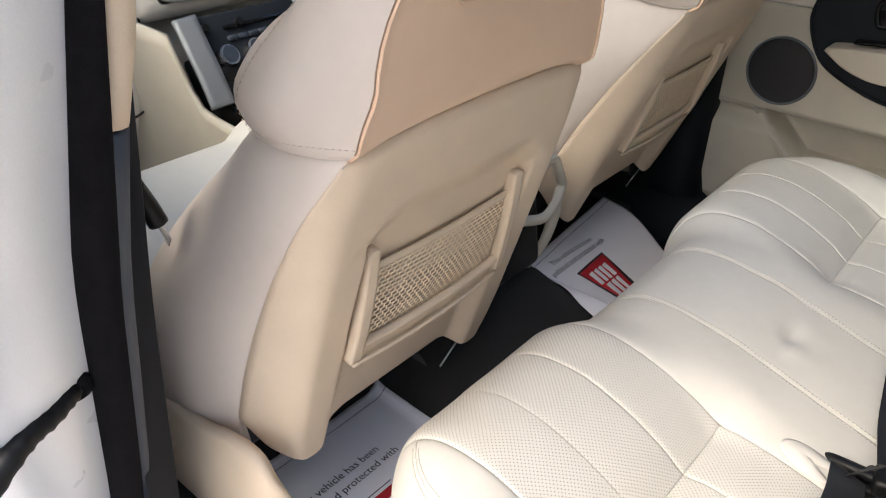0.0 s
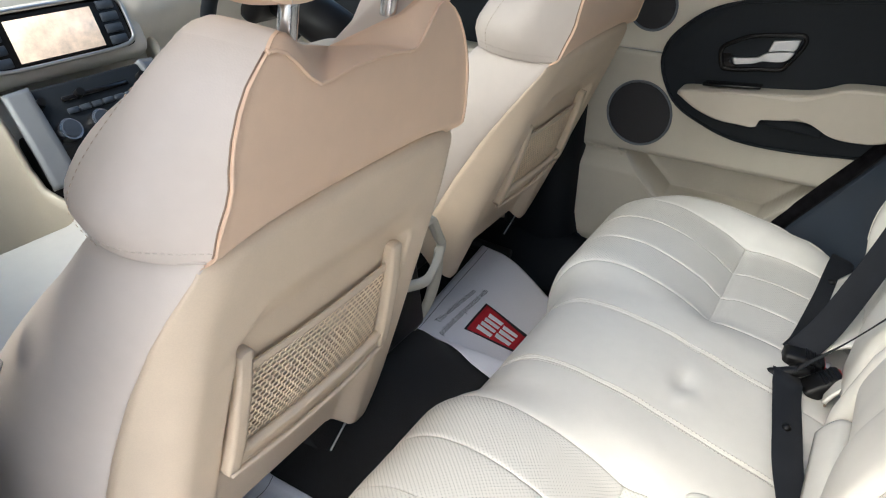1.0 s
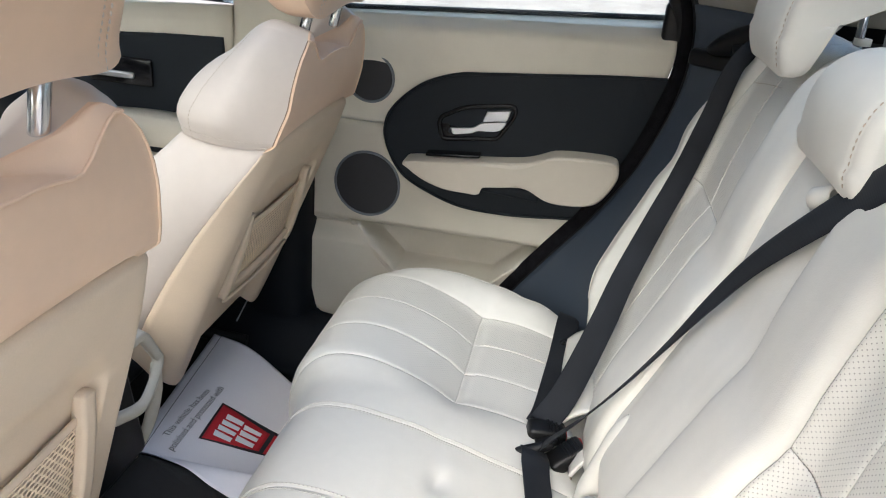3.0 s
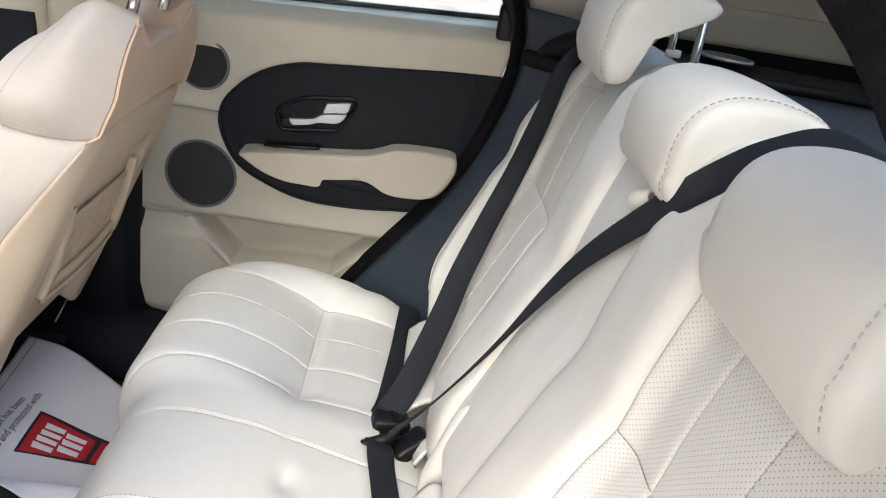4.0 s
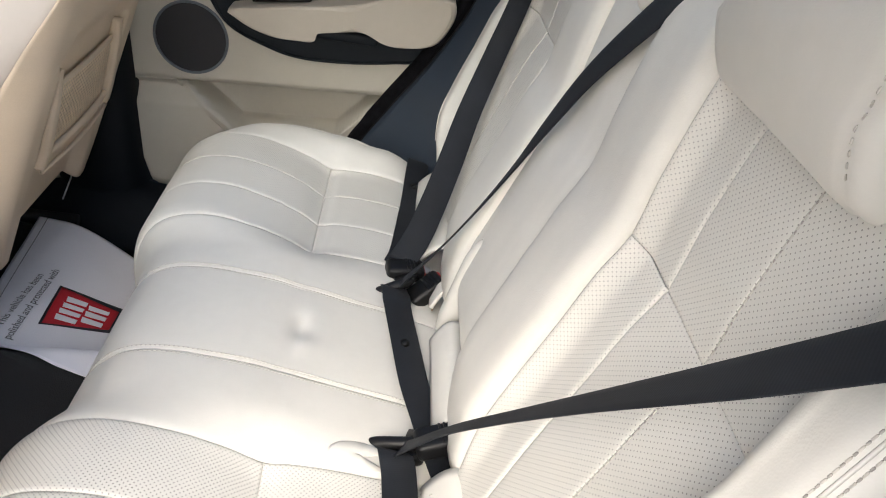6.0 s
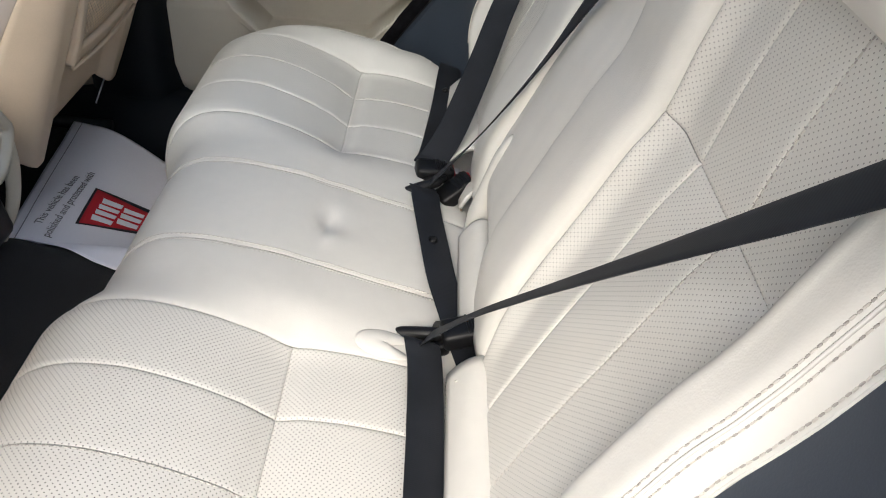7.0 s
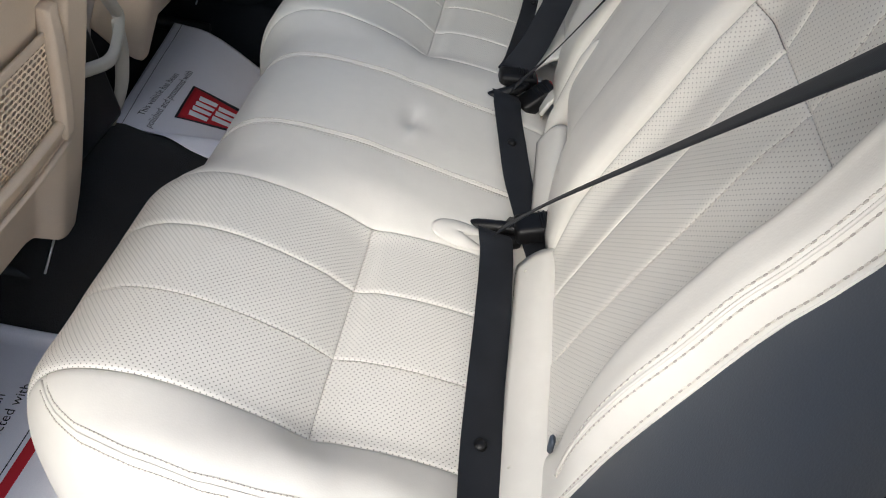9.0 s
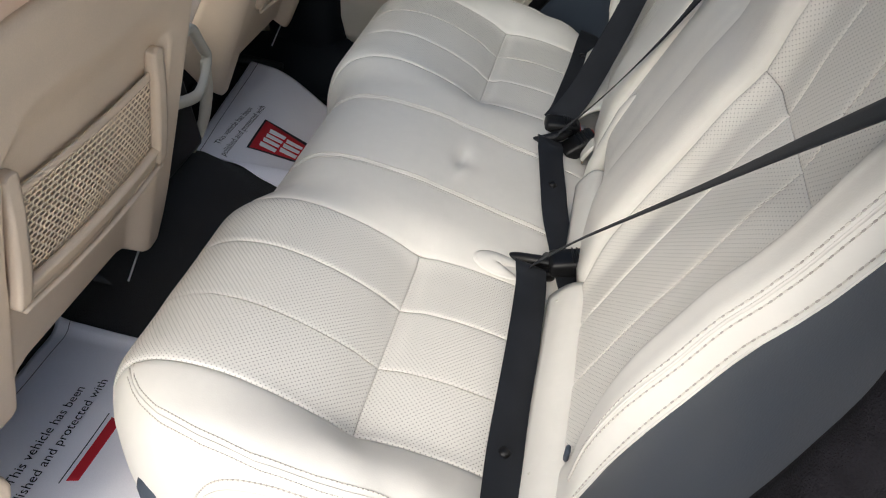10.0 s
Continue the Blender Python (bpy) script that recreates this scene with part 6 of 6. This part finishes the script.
def emblem(parent, p, full=True):
    """Red tapering emblem with white bars in place of its name."""
    at_ = lambda x, y: (p[0] + 1.0 * x - 0.30 * y, p[1] + 1.0 * y)
    print_bar([at_(-0.058, 0.004), at_(0.056, 0.010), at_(0.030, -0.128), at_(-0.030, -0.128)], M_INK, parent, "emblem_outline", 0.0006)
    print_bar([at_(-0.054, 0.0), at_(0.052, 0.006), at_(0.026, -0.090), at_(-0.030, -0.090)], M_REDINK, parent, "emblem_field", 0.0009)
    for xa, xb in ((-0.037, -0.022), (-0.018, -0.005), (-0.001, 0.012), (0.016, 0.031)):
        print_bar([at_(xa, -0.012), at_(xb, -0.010), at_(xb - 0.004, -0.042), at_(xa - 0.001, -0.042)], M_PAPER, parent, "emblem_bar", 0.0013)
    for xa, xb in ((-0.028, -0.013), (-0.009, 0.005), (0.009, 0.022)):
        print_bar([at_(xa, -0.047), at_(xb, -0.045), at_(xb - 0.004, -0.078), at_(xa - 0.001, -0.078)], M_PAPER, parent, "emblem_bar", 0.0013)
    print_bar([at_(-0.032, -0.098), at_(0.027, -0.098), at_(0.026, -0.124), at_(-0.031, -0.124)], M_REDINK, parent, "emblem_field", 0.0009)
    print_bar([at_(-0.026, -0.108), at_(0.020, -0.108), at_(0.020, -0.115), at_(-0.026, -0.115)], M_PAPER, parent, "emblem_bar", 0.0013)


emblem(far_mat, (0.320, 0.765))
near_mat = paper_mat(-0.700, -0.230, 0.50, 0.892, radians(-1), flat, "white paper floor mat with black lettering, beside the near door")
lettering("This vehicle has been", 0.0205, M_INK, near_mat, Matrix.Translation((-0.508, 0.777, 0)))
lettering("polished and protected with", 0.0205, M_INK, near_mat, Matrix.Translation((-0.545, 0.751, 0)))
print_bar([(-0.488, 0.720), (-0.366, 0.718), (-0.366, 0.7165), (-0.488, 0.7185)], M_INK, near_mat, "printed_line", 0.0009)
print_bar([(-0.482, 0.712), (-0.371, 0.710), (-0.374, 0.694), (-0.478, 0.696)], M_REDINK, near_mat, "emblem_field", 0.0009)
